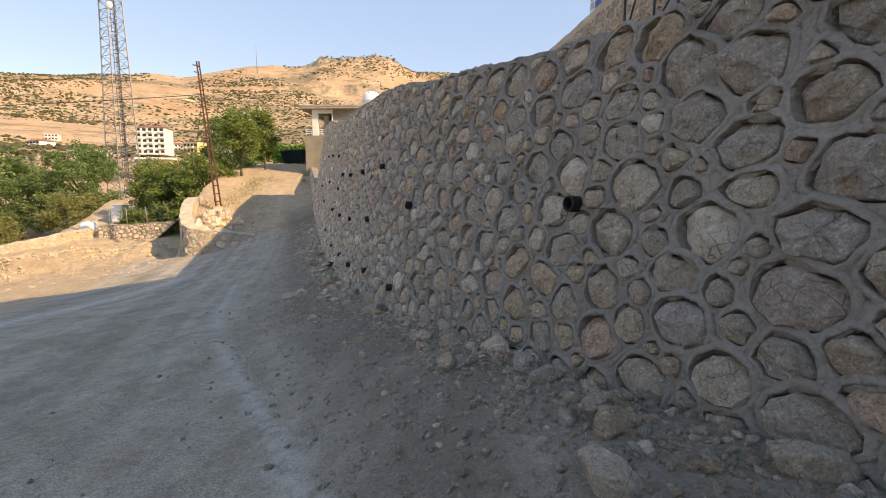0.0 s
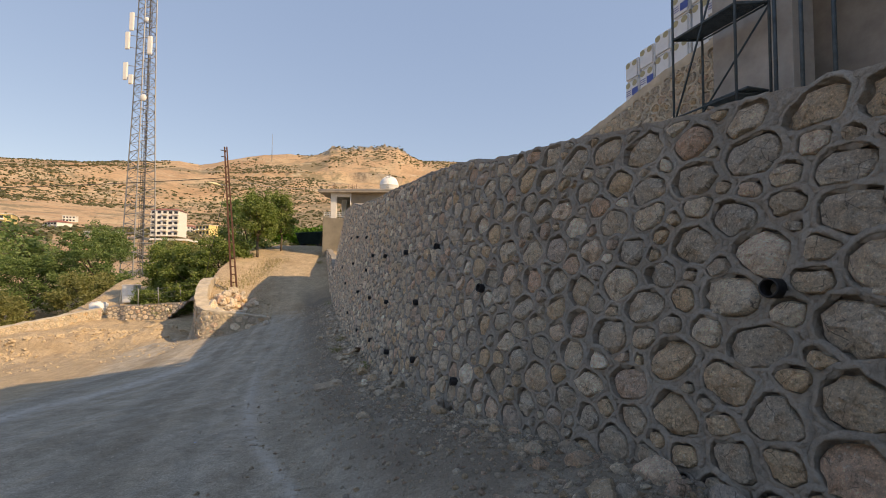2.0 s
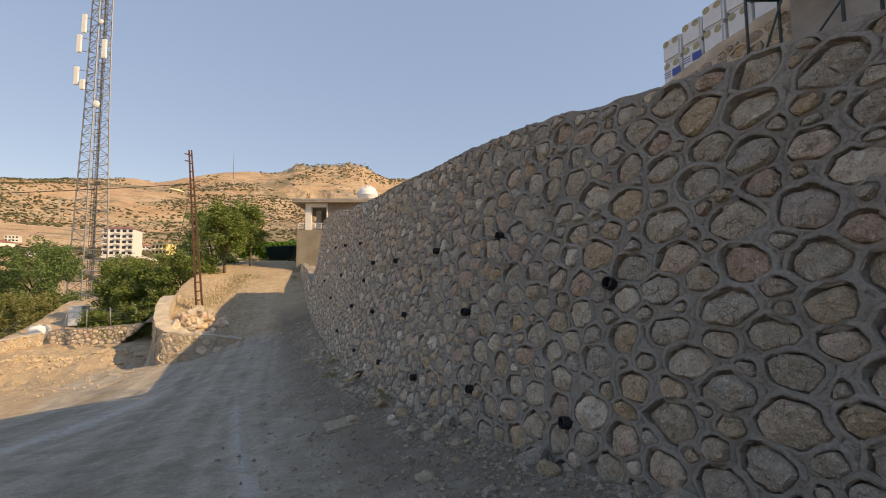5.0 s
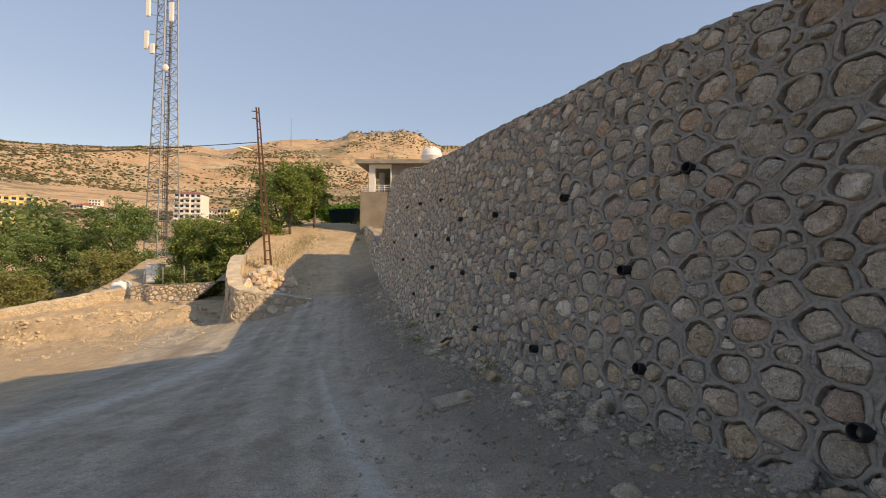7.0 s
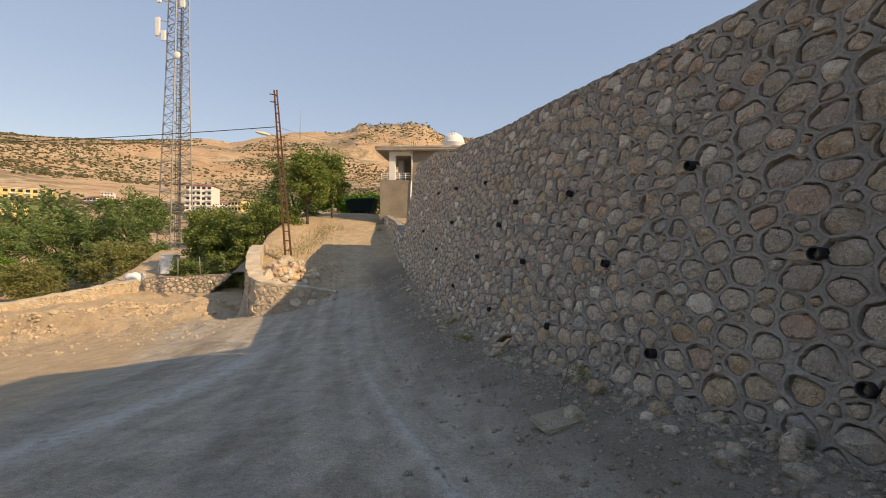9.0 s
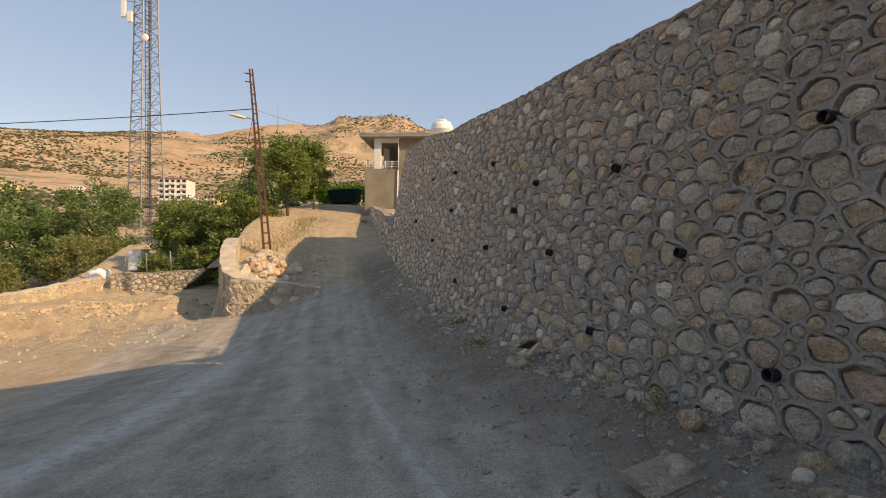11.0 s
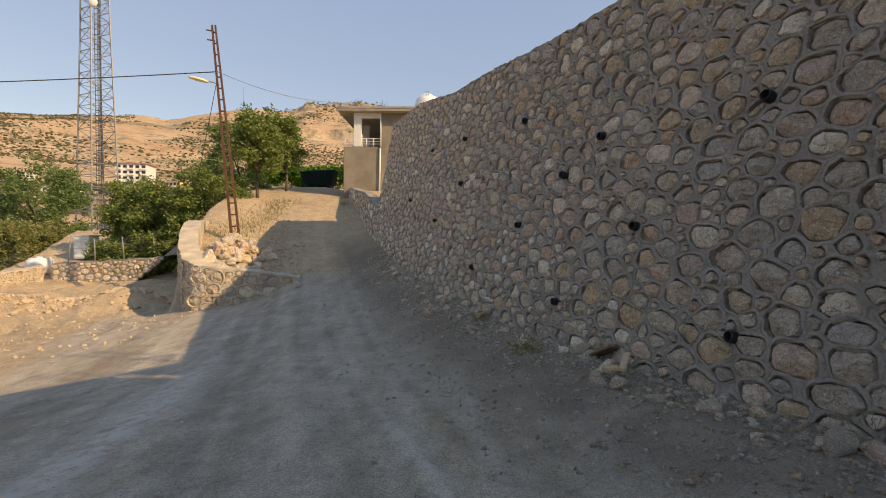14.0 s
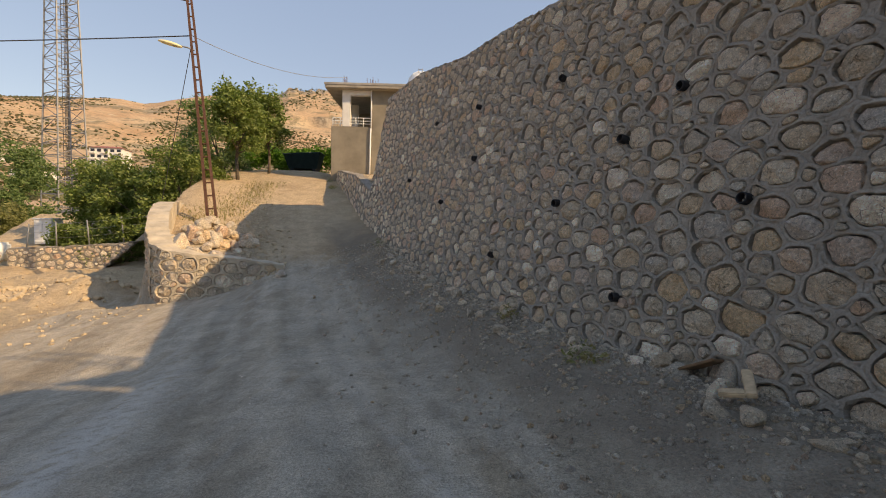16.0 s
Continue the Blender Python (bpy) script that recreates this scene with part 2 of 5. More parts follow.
SCRUB = leaf_mat("hill_scrub", (0.085, 0.09, 0.045), (0.125, 0.125, 0.065), (0.18, 0.17, 0.09))
DRY = leaf_mat("dry_grass", (0.20, 0.16, 0.08), (0.30, 0.24, 0.12), (0.16, 0.19, 0.06))


# ---- mesh helpers ----
def mesh_ob(name, verts, faces, mat, parent=None, label="", smooth=False):
    me = bpy.data.meshes.new(name)
    me.from_pydata([tuple(v) for v in verts], [], [tuple(f) for f in faces])
    me.materials.append(mat)
    if smooth:
        me.shade_smooth()
    ob = new(name, me)
    if parent is not None:
        ob.parent = parent
    return tagged(ob, label)


def part(name, bm, mat, parent=None, label="", smooth=False):
    me = bpy.data.meshes.new(name)
    bm.to_mesh(me)
    bm.free()
    me.materials.append(mat)
    if smooth:
        me.shade_smooth()
    ob = new(name, me)
    if parent is not None:
        ob.parent = parent
    return tagged(ob, label)


def empty(name, at, label, category, group="", kind=""):
    ob = new(name)
    ob.location = at
    return tagged(ob, label, category, group, kind)


def add_box(bm, lo, hi, bevel=0.0, m=None):
    v = bmesh.ops.create_cube(bm, size=1.0)["verts"]
    c, s = [(a + b) / 2 for a, b in zip(lo, hi)], [b - a for a, b in zip(lo, hi)]
    for q in v:
        q.co = Vector((q.co.x * s[0] + c[0], q.co.y * s[1] + c[1], q.co.z * s[2] + c[2]))
    if bevel:
        e = list({e for q in v for e in q.link_edges})
        r = bmesh.ops.bevel(bm, geom=e, offset=bevel, segments=2, affect='EDGES')
        v = list({q for f in r["faces"] for q in f.verts} | {q for q in v if q.is_valid})
    if m is not None:
        for q in v:
            q.co = m @ q.co
    return v


def box(name, lo, hi, mat, parent=None, bevel=0.01, label="", m=None):
    bm = bmesh.new()
    add_box(bm, lo, hi, bevel, m)
    return part(name, bm, mat, parent, label)


def add_rod(bm, a, b, r, sides=6, r2=None):
    a, b = Vector(a), Vector(b)
    d = b - a
    q = d.to_track_quat("Z", "Y").to_matrix().to_4x4()
    bmesh.ops.create_cone(bm, cap_ends=True, segments=sides, radius1=r, radius2=r if r2 is None else r2, depth=d.length, matrix=Matrix.Translation((a + b) / 2) @ q)


def rod(name, a, b, r, mat, parent=None, sides=8, r2=None, label=""):
    bm = bmesh.new()
    add_rod(bm, a, b, r, sides, r2)
    return part(name, bm, mat, parent, label, True)


def rods(name, pairs, r, mat, parent=None, sides=4, label=""):
    """Many thin bars joined into one mesh."""
    verts, faces = [], []
    for a, b in pairs:
        a, b = Vector(a), Vector(b)
        q = (b - a).to_track_quat("Z", "Y").to_matrix()
        k = len(verts)
        for e in (a, b):
            for i in range(sides):
                w = 2 * math.pi * i / sides
                verts.append(e + q @ Vector((r * math.cos(w), r * math.sin(w), 0)))
        for i in range(sides):
            j = (i + 1) % sides
            faces.append((k + i, k + j, k + sides + j, k + sides + i))
    return mesh_ob(name, verts, faces, mat, parent, label)


def cable(name, pts, r, mat, label, category="cable"):
    cu = bpy.data.curves.new(name, 'CURVE')
    cu.dimensions, cu.bevel_depth, cu.bevel_resolution = '3D', r, 1
    sp = cu.splines.new('POLY')
    sp.points.add(len(pts) - 1)
    for p, q in zip(sp.points, pts):
        p.co = (*q, 1)
    cu.materials.append(mat)
    return tagged(new(name, cu), label, category)


def rock_mesh(name, mat, size, seed, flat=0.75, sub=2, rough=0.35):
    bm = bmesh.new()
    bmesh.ops.create_icosphere(bm, subdivisions=sub, radius=1.0)
    off = Vector((seed * 3.7, seed * 1.3, seed * 7.1))
    cuts = [Vector((random.uniform(-1, 1), random.uniform(-1, 1), random.uniform(-0.6, 1))).normalized() for _ in range(7)]
    for v in bm.verts:
        d = v.co.normalized()
        r = 1 + rough * noise.noise(d * 1.4 + off)
        p = d * r
        for c in cuts:
            k = p.dot(c) - 0.6
            if k > 0:
                p -= c * k * 0.97
        v.co = Vector((p.x * size, p.y * size * 0.8, p.z * size * flat))
    me = bpy.data.meshes.new(name)
    bm.to_mesh(me)
    bm.free()
    me.materials.append(mat)
    return me


# ---- plan of the place ----
def table(ys, zs):
    def f(y):
        return np.interp(y, ys, zs)
    return f


wall_top = table([-12, 1.5, 2.2, 3.64, 4.74, 6.6, 7.3, 8, 10, 12.3, 14.3, 16.4, 18.7, 20.3, 22.8, 26.4, 30, 31], [2.7, 3.14, 3.2, 3.32, 3.51, 3.72, 3.9, 4.0, 4.22, 4.43, 4.66, 4.8, 4.97, 5.2, 5.35, 5.98, 6.06, 6.06])
wall_base = table([-12, 0.35, 1.0, 1.7, 3, 5.9, 6.9, 8.8, 12.9, 14.2, 16.75, 20.7, 25.15, 30.6, 37.3, 41, 45, 60], [1.8, 1.04, 0.98, 0.81, 0.66, 0.16, 0.03, -0.12, -0.45, -0.5, -0.58, -0.45, -0.02, 1.05, 3.1, 4.0, 4.5, 5.2])
road_z = table([-30, -10, -1.2, 0.3, 1.9, 3.05, 4.4, 6.2, 7.5, 8.8, 10, 13.2, 17.4, 21, 24, 26, 30.6, 32, 37.3, 41, 45, 60], [2.0, 1.0, 0.45, 0.33, 0.13, -0.03, -0.17, -0.28, -0.42, -0.55, -0.67, -0.86, -1.12, -1.0, -0.65, -0.2, 1.0, 1.4, 3.2, 4.1, 4.6, 5.3])
cross_slope = table([-10, 0, 8, 13, 17.5, 24, 40], [0.02, 0.03, 0.05, 0.09, 0.14, 0.13, 0.1])
wall_bow = table([-10, 2.4, 6.1, 8.2, 10.3, 13, 16, 21, 24, 30], [0.4, 0.27, -0.02, -0.13, -0.12, -0.03, 0.02, 0.06, 0.08, 0.0])
kerb_x = table([23.6, 24.4, 25.4, 27, 30, 33, 36, 45], [-13.8, -14.7, -15.35, -16.05, -17.25, -18.15, -18.7, -20])


def wall_x(y, z):
    """The face of the long retaining wall, which leans back as it rises."""
    return 2.086 - 0.3703 * y + 0.184 * (z - 1.3) + wall_bow(y)


def smooth(a, b, v):
    k = np.clip((v - a) / (b - a), 0, 1)
    return k * k * (3 - 2 * k)


def crest(az):
    """Slope of the line of sight to the hill crest by bearing, in degrees from +y."""
    e = np.interp(az, [-180, -100, -60, -45.1, -41.2, -36.9, -32, -29.9, -26.6, -23.7, -19.5, -17.9, -17, -16.2, -8.4, -6.7, -5.3, -0.9, 10, 40, 100, 180], [0.04, 0.08, 0.16, 0.178, 0.187, 0.197, 0.203, 0.199, 0.213, 0.226, 0.235, 0.241, 0.249, 0.259, 0.262, 0.246, 0.236, 0.23, 0.2, 0.15, 0.06, 0.04])
    return e


def fbm(x, y, scale, octaves, seed):
    out, amp, tot = np.zeros_like(x), 1.0, 0.0
    rng = np.random.default_rng(seed)
    for o in range(octaves):
        for _ in range(4):
            a, p = rng.uniform(0, 2 * math.pi), rng.uniform(0, 2 * math.pi)
            k = scale * 2 ** o * rng.uniform(0.7, 1.4)
            b, p2 = a + rng.uniform(0.8, 2.2), rng.uniform(0, 6.28)
            out += amp * np.sin(k * (x * math.cos(a) + y * math.sin(a)) + p + 1.3 * np.sin(0.7 * k * (x * math.cos(b) + y * math.sin(b)) + p2)) * 0.5
        tot += amp
        amp *= 0.5
    return out / tot / 2


def land(x, y):
    """Height of the ground sheet."""
    x, y = np.asarray(x, float), np.asarray(y, float)
    zb, zr, yc = wall_base(y), road_z(y), np.clip(y, -12, 60)
    d = wall_x(yc, zb) - x
    # road: debris shoulder at the wall, then a cross fall to the left
    zs = zr + (road_z(20.5) - zr) * smooth(3.5, 6.0, d) * (y > 20.5)
    road = zs + (zb - zr) * smooth(2.7, 0.0, d) - cross_slope(y) * np.clip(d - 4, 0, 14)
    ramp = zr + (zb - zr) * smooth(1.5, 0.0, d)
    terrace = -1.75 + 0.055 * (y - 28) + 0.02 * (x + 20)
    a, w0 = np.interp(x, [-14.4, -13.1, -11.9, -10.8, -9], [23.8, 23.8, 24.2, 24.7, 22.6]), np.interp(x, [-11, -9.5], [0.45, 2.0])
    up = smooth(0, 1, (y - a) / w0)
    inner = x - kerb_x(y)
    mound = 0.66 * np.exp(-((x + 13.9) ** 2 / 1.6 + (y - 25.9) ** 2 / 3.0))
    mound += 0.5 * smooth(3.2, 0.5, inner) * smooth(25, 28, y) * smooth(40, 33, y)
    garden = np.minimum(zr - 0.3, terrace + 0.25 * np.clip(y - 34.4, 0, 9))
    left = np.where(y > 34.4, garden, terrace)
    side = smooth(-0.35, 0.15, inner)
    hi = left + (ramp + mound - left) * side
    near = road + (hi - road) * up
    # dug heaps on the terrace
    heap = 0.85 * np.exp(-((x + 17.8) ** 2 / 2.6 + (y - 26.2) ** 2 / 1.6)) + 0.6 * np.exp(-((x + 21.5) ** 2 / 4 + (y - 26.0) ** 2 / 2.0)) + 0.45 * np.exp(-((x + 24.5) ** 2 / 5 + (y - 24.3) ** 2 / 1.6))
    near = near + heap * (1 - side * up) + (0.05 * fbm(x, y, 1.6, 3, 3) + (0.34 * fbm(x, y, 1.1, 4, 13) - 0.16 * np.abs(fbm(x, y, 3.4, 3, 17))) * smooth(20, 23, y) * (1 - side * up)) * smooth(6, 10, d) * smooth(60, 45, y) + 0.022 * fbm(x, y, 3.2, 3, 4)
    # wheel ruts
    near = near + 0.022 * np.exp(-((d - np.interp(y, [1.4, 3.1, 6.2, 9.1, 16], [2.04, 2.3, 2.85, 2.98, 3.3])) / 0.09) ** 2) * smooth(18, 10, y) - 0.03 * np.exp(-((d - 3.6) / 0.22) ** 2) - 0.025 * np.exp(-((d - 5.0) / 0.3) ** 2)
    # past the parapet the bank falls into the orchard
    edge = np.interp(y, [5, 20, 28, 34, 35, 45], [-33, -30, -28.7, -27.2, -31, -33])
    drop = smooth(0.2, -4.0, x - edge)
    near = near + (-3.6 - near) * drop * smooth(60, 40, y)
    # raised ground behind the wall
    level = np.where(y < 30.3, wall_top(yc) - 0.25, np.interp(y, [30.3, 33.6, 38.6, 42], [2.6, 3.2, 3.8, 3.8]))
    dt = np.where(y < 30.3, wall_x(yc, wall_top(yc)), 2.35 - 0.3703 * yc) - x
    behind = smooth(-0.15, -0.4, dt) * smooth(60, 48, y)
    near = near + (level + 0.1 * np.clip(-dt - 1, 0, 6) * smooth(30, 26, y) - near) * behind
    # far country
    dx, dy = x + 4, y - 6
    r = np.hypot(dx, dy)
    az = np.degrees(np.arctan2(dx, dy))
    e = crest(az)
    tan = np.interp(r, [0, 70, 100, 300, 700, 1200, 1700, 2200, 2600, 5000], [-0.03, -0.03, 0.02, 0.066, 0.09, 0.135, 0.185, 1, 1, 0.6])
    k = smooth(1500, 2200, r)
    tan = np.where(r < 1700, np.minimum(tan, 0.9 * e), (1 - k) * np.minimum(0.185, 0.9 * e) + k * e * np.interp(r, [2200, 5000], [1, 0.35]))
    far = r * tan + 1.5 + fbm(x, y, 0.006, 5, 11) * np.clip(r - 90, 0, 600) * 0.06
    mesa = smooth(-17.4, -16.0, az) * smooth(-6.6, -8.6, az) * smooth(2050, 2130, r)
    far = far + mesa * (4 + 40 * fbm(x, y, 0.09, 4, 21) * smooth(2600, 2300, r))
    w = smooth(48, 110, r)
    return near + (far - near) * w


def ground():
    # a fan of rings round the walk, finer ahead than behind
    az = np.concatenate([np.linspace(-75, 45, 620, endpoint=False), np.linspace(45, 285, 200, endpoint=False)])
    rr = np.concatenate([[0.02], np.linspace(0.5, 60, 330), np.geomspace(60.6, 2000, 170), np.geomspace(2010, 4600, 50)])
    A, Rr = np.meshgrid(np.radians(az), rr)
    x, y = -4 + Rr * np.sin(A), 6 + Rr * np.cos(A)
    z = land(x, y)
    na, nr = len(az), len(rr)
    v = np.stack([x, y, z], -1).reshape(-1, 3)
    i, j = np.meshgrid(np.arange(nr - 1), np.arange(na), indexing="ij")
    j2 = (j + 1) % na
    f = np.stack([i * na + j, (i + 1) * na + j, (i + 1) * na + j2, i * na + j2], -1).reshape(-1, 4)
    me = bpy.data.meshes.new("ground")
    me.from_pydata(v.tolist(), [], f[:, ::-1].tolist())
    d = wall_x(np.clip(y, -12, 60), wall_base(y)) - x
    roadw = smooth(11.5, 6.5, d - 0.16 * np.clip(y - 12, -6, 10)) * smooth(-1, 0.5, d) * smooth(29, 22, y)
    far = smooth(45, 130, Rr)
    gx = np.gradient(z, axis=0) / np.maximum(np.gradient(Rr, axis=0), 1e-3)
    steep = smooth(0.55, 1.0, np.abs(gx)) * far + smooth(2080, 2120, Rr) * smooth(-18.0, -16.5, np.degrees(A)) * smooth(-6.2, -7.6, np.degrees(A))
    col = np.stack([roadw, far, np.clip(steep, 0, 1), np.ones_like(z)], -1).reshape(-1, 4)
    at = me.color_attributes.new("wear", 'FLOAT_COLOR', 'POINT')
    at.data.foreach_set("color", col.ravel().astype(np.float32))
    ridge = np.exp(-((d - np.interp(y, [1.4, 3.1, 6.2, 9.1, 16], [2.04, 2.3, 2.85, 2.98, 3.3])) / 0.1) ** 2) * smooth(18, 10, y)
    streak = np.exp(-((d - np.interp(y, [8.6, 11.5, 13.7, 18], [7.5, 6.6, 6.1, 5.6])) / 0.3) ** 2) * smooth(4, 8, y) * smooth(20, 15, y)
    rough_edge = smooth(2.1, 1.3, d) * smooth(-0.6, 0.0, d) * smooth(32, 27, y)
    dt = d + 0.25 * np.sin(0.21 * y + 0.6) + 0.5 * smooth(10, 24, y)
    tracks = 0.5 + (0.17 * np.sin(2.1 * dt + 0.4) + 0.14 * np.sin(4.3 * dt + 1.9) + 0.12 * np.sin(9.1 * dt) + 0.1 * np.sin(17.0 * dt + 0.3 * y)) * smooth(1.2, 2.2, d) * smooth(12, 8, d) * smooth(36, 24, y)
    marks = np.stack([rough_edge, np.clip(ridge * 0.8 + streak, 0, 1), tracks, np.ones_like(z)], -1).reshape(-1, 4)
    mk = me.color_attributes.new("marks", 'FLOAT_COLOR', 'POINT')
    mk.data.foreach_set("color", marks.ravel().astype(np.float32))
    me.materials.append(EARTH)
    me.shade_smooth()
    return tagged(new("ground", me), "dusty gravel road, tan earth and dry scrubby hills", "ground", "", "structure")


GROUND = ground()


def gz(x, y):
    return float(land(np.array([x]), np.array([y]))[0])


# ---- stone walls ----
def lay_stones(u0, u1, lo, hi, rmin, rmax, seed, tries=60000, keep_out=()):
    """Centres and radii of stones on an unrolled wall: random packing, larger stones first."""
    rng = np.random.default_rng(seed)
    grid = {}
    cell = rmax * 2.2
    out = []
    for size, n in ((1.0, tries // 14), (0.78, tries // 5), (0.58, tries // 3), (0.4, tries // 2)):
        us, ks, js = rng.uniform(u0, u1, n), rng.uniform(0, 1, n), rng.uniform(0.85, 1.15, n)
        for u, k, j in zip(us, ks, js):
            a, b = lo(u), hi(u)
            r = max(rmin, rmax * size * j)
            v = a + k * (b - a)
            if v + r * 0.75 > b or v - r * 0.35 < a:
                continue
            gi, gj = int(u // cell), int(v // cell)
            ok = True
            for p in keep_out:
                if math.hypot(p[0] - u, p[1] - v) < r * 0.75 + 0.07:
                    ok = False
                    break
            if not ok:
                continue
            for di in (-1, 0, 1):
                for dj in (-1, 0, 1):
                    for q in grid.get((gi + di, gj + dj), ()):
                        if ((q[0] - u) / 1.22) ** 2 + ((q[1] - v) / 0.84) ** 2 < ((r + q[2]) * 0.93) ** 2:
                            ok = False
                            break
                    if not ok:
                        break
                if not ok:
                    break
            if ok:
                grid.setdefault((gi, gj), []).append((u, v, r))
                out.append((u, v, r))
    return np.array(out)


def outlines(sites, gap, sides, seed, lo, hi):
    """For each stone its outline as radii by angle: the room between its neighbours, less the joint, dressed to a rough block."""
    rng = np.random.default_rng(seed)
    th = np.arange(sides) * 2 * math.pi / sides
    wu, wv = 1.18, 0.86
    cs, sn = np.cos(th), np.sin(th)
    res = []
    for i, (u, v, r) in enumerate(sites):
        du, dv = (sites[:, 0] - u) / wu, (sites[:, 1] - v) / wv
        dist = np.hypot(du, dv)
        nb = np.where((dist < r * 5.0) & (dist > 1e-6))[0]
        g = gap * rng.uniform(0.55, 1.45)
        rad = np.full(sides, r * 1.75)
        for n in nb:
            t = dist[n] * r / (r + sites[n, 2]) - g
            c = np.cos(th - math.atan2(dv[n], du[n]))
            rad = np.where(c > 0.05, np.minimum(rad, t / np.maximum(c, 0.05)), rad)
        # most stones are blocky, some are pointed
        turn, a, b = rng.normal(0, 0.35), r * rng.uniform(0.95, 1.5), r * rng.uniform(0.75, 1.15)
        rad = np.minimum(rad, np.minimum(a / np.maximum(np.abs(np.cos(th - turn)), 0.05), b / np.maximum(np.abs(np.sin(th - turn)), 0.05)))
        cut, cd = rng.uniform(0, 6.28), r * rng.uniform(0.6, 1.1)
        rad = np.minimum(rad, cd / np.maximum(np.cos(th - cut), 0.05))
        px, py = rad * cs * wu, rad * sn * wv
        rad = np.interp(th, np.arctan2(py, px) % (2 * math.pi), np.hypot(px, py), period=2 * math.pi)
        up, dn = hi(u) - v - 0.05, v - lo(u) + 0.25
        rad = np.where(sn > 0.1, np.minimum(rad, up / np.maximum(sn, 0.1)), rad)
        rad = np.where(sn < -0.1, np.minimum(rad, dn / np.maximum(-sn, 0.1)), rad)
        rad = 0.8 * rad + 0.1 * (np.roll(rad, 1) + np.roll(rad, -1))
        rad = rad * (1 + 0.045 * rng.standard_normal(sides))
        res.append(np.maximum(rad, 0.03))
    return np.array(res)


def stone_shape(rad, proud, rng, flip):
    """A broken-faced stone bedded in the joint. Local x along the wall, y up, z out."""
    n = len(rad)
    th = np.arange(n) * 2 * math.pi / n
    size = float(rad.mean())
    planes = [(rng.normal(0, 0.28), rng.normal(0, 0.28), rng.uniform(0.03, 0.046 + proud)) for _ in range(6)]

    def face(x, y):
        return max(-0.04, min(c + a * x + b * y for a, b, c in planes)) + rng.normal(0, 0.045) * size
    v, f = [], []
    for k, s in enumerate((1.0, 0.98, 0.9, 0.66, 0.34)):
        for t, r in zip(th, rad):
            w = s * r * (1 + 0.05 * rng.standard_normal() * (k > 1))
            x, y = w * math.cos(t), w * math.sin(t)
            z = -0.075 if k == 0 else min(face(x, y), 0.02) - 0.02 if k == 1 else face(x, y)
            v.append((x * flip, y, z))
    v.append((0, 0, face(0, 0)))
    for k in range(4):
        for i in range(n):
            j = (i + 1) % n
            f.append((k * n + i, k * n + j, (k + 1) * n + j, (k + 1) * n + i))
    f += [(4 * n + i, 4 * n + (i + 1) % n, 5 * n) for i in range(n)]
    return v, f if flip > 0 else [q[::-1] for q in f]


def joint_bead(rad, rng, flip, lip):
    """The pointing trowelled up round one stone: an uneven lip that falls away to the flat of the joint."""
    n = len(rad)
    th = np.arange(n) * 2 * math.pi / n
    over = rng.uniform(0.002, 0.008) + rng.uniform(0.0, 0.013) * np.maximum(0, np.sin(th + rng.normal(0, 0.6))) + rng.uniform(0, 0.008, n)
    swell = 0.5 + 0.5 * np.sin(th * rng.integers(1, 4) + rng.uniform(0, 6.28))
    high = lip * rng.uniform(0.2, 0.8) * (0.35 + swell) * (1 + 0.3 * rng.standard_normal(n))
    wide = rng.uniform(0.6, 1.5, n)
    v, f = [], []
    for off, h in ((-0.002, None), (0.001, 0.8), (0.013, 1.0), (0.028, 0.6), (0.046, None)):
        for i in range(n):
            w = rad[i] + over[i] + (off * wide[i] if h else off)
            z = (-0.07 if off < 0 else -0.014) if h is None else high[i] * h
            v.append((w * math.cos(th[i]) * flip, w * math.sin(th[i]), z))
    for k in range(4):
        for i in range(n):
            j = (i + 1) % n
            q = (k * n + i, (k + 1) * n + i, (k + 1) * n + j, k * n + j)
            f.append(q if flip > 0 else q[::-1])
    return v, f


class Face:
    """A masonry face: unrolled (u, v) to the world, with the outward normal."""

    def __init__(self, at, normal):
        self.at, self.normal = at, normal

    def matrix(self, u, v, out=0.0):
        p = Vector(self.at(u, v))
        n = Vector(self.normal(u)).normalized()
        across = (Vector(self.at(u + 0.02, v)) - Vector(self.at(u - 0.02, v)))
        across.z = 0
        across.normalize()
        if across.cross(Vector((0, 0, 1))).dot(n) < 0:
            across = -across
        upv = n.cross(across).normalized()
        m = Matrix((across, upv, n)).transposed().to_4x4()
        m.translation = p + n * out
        return m


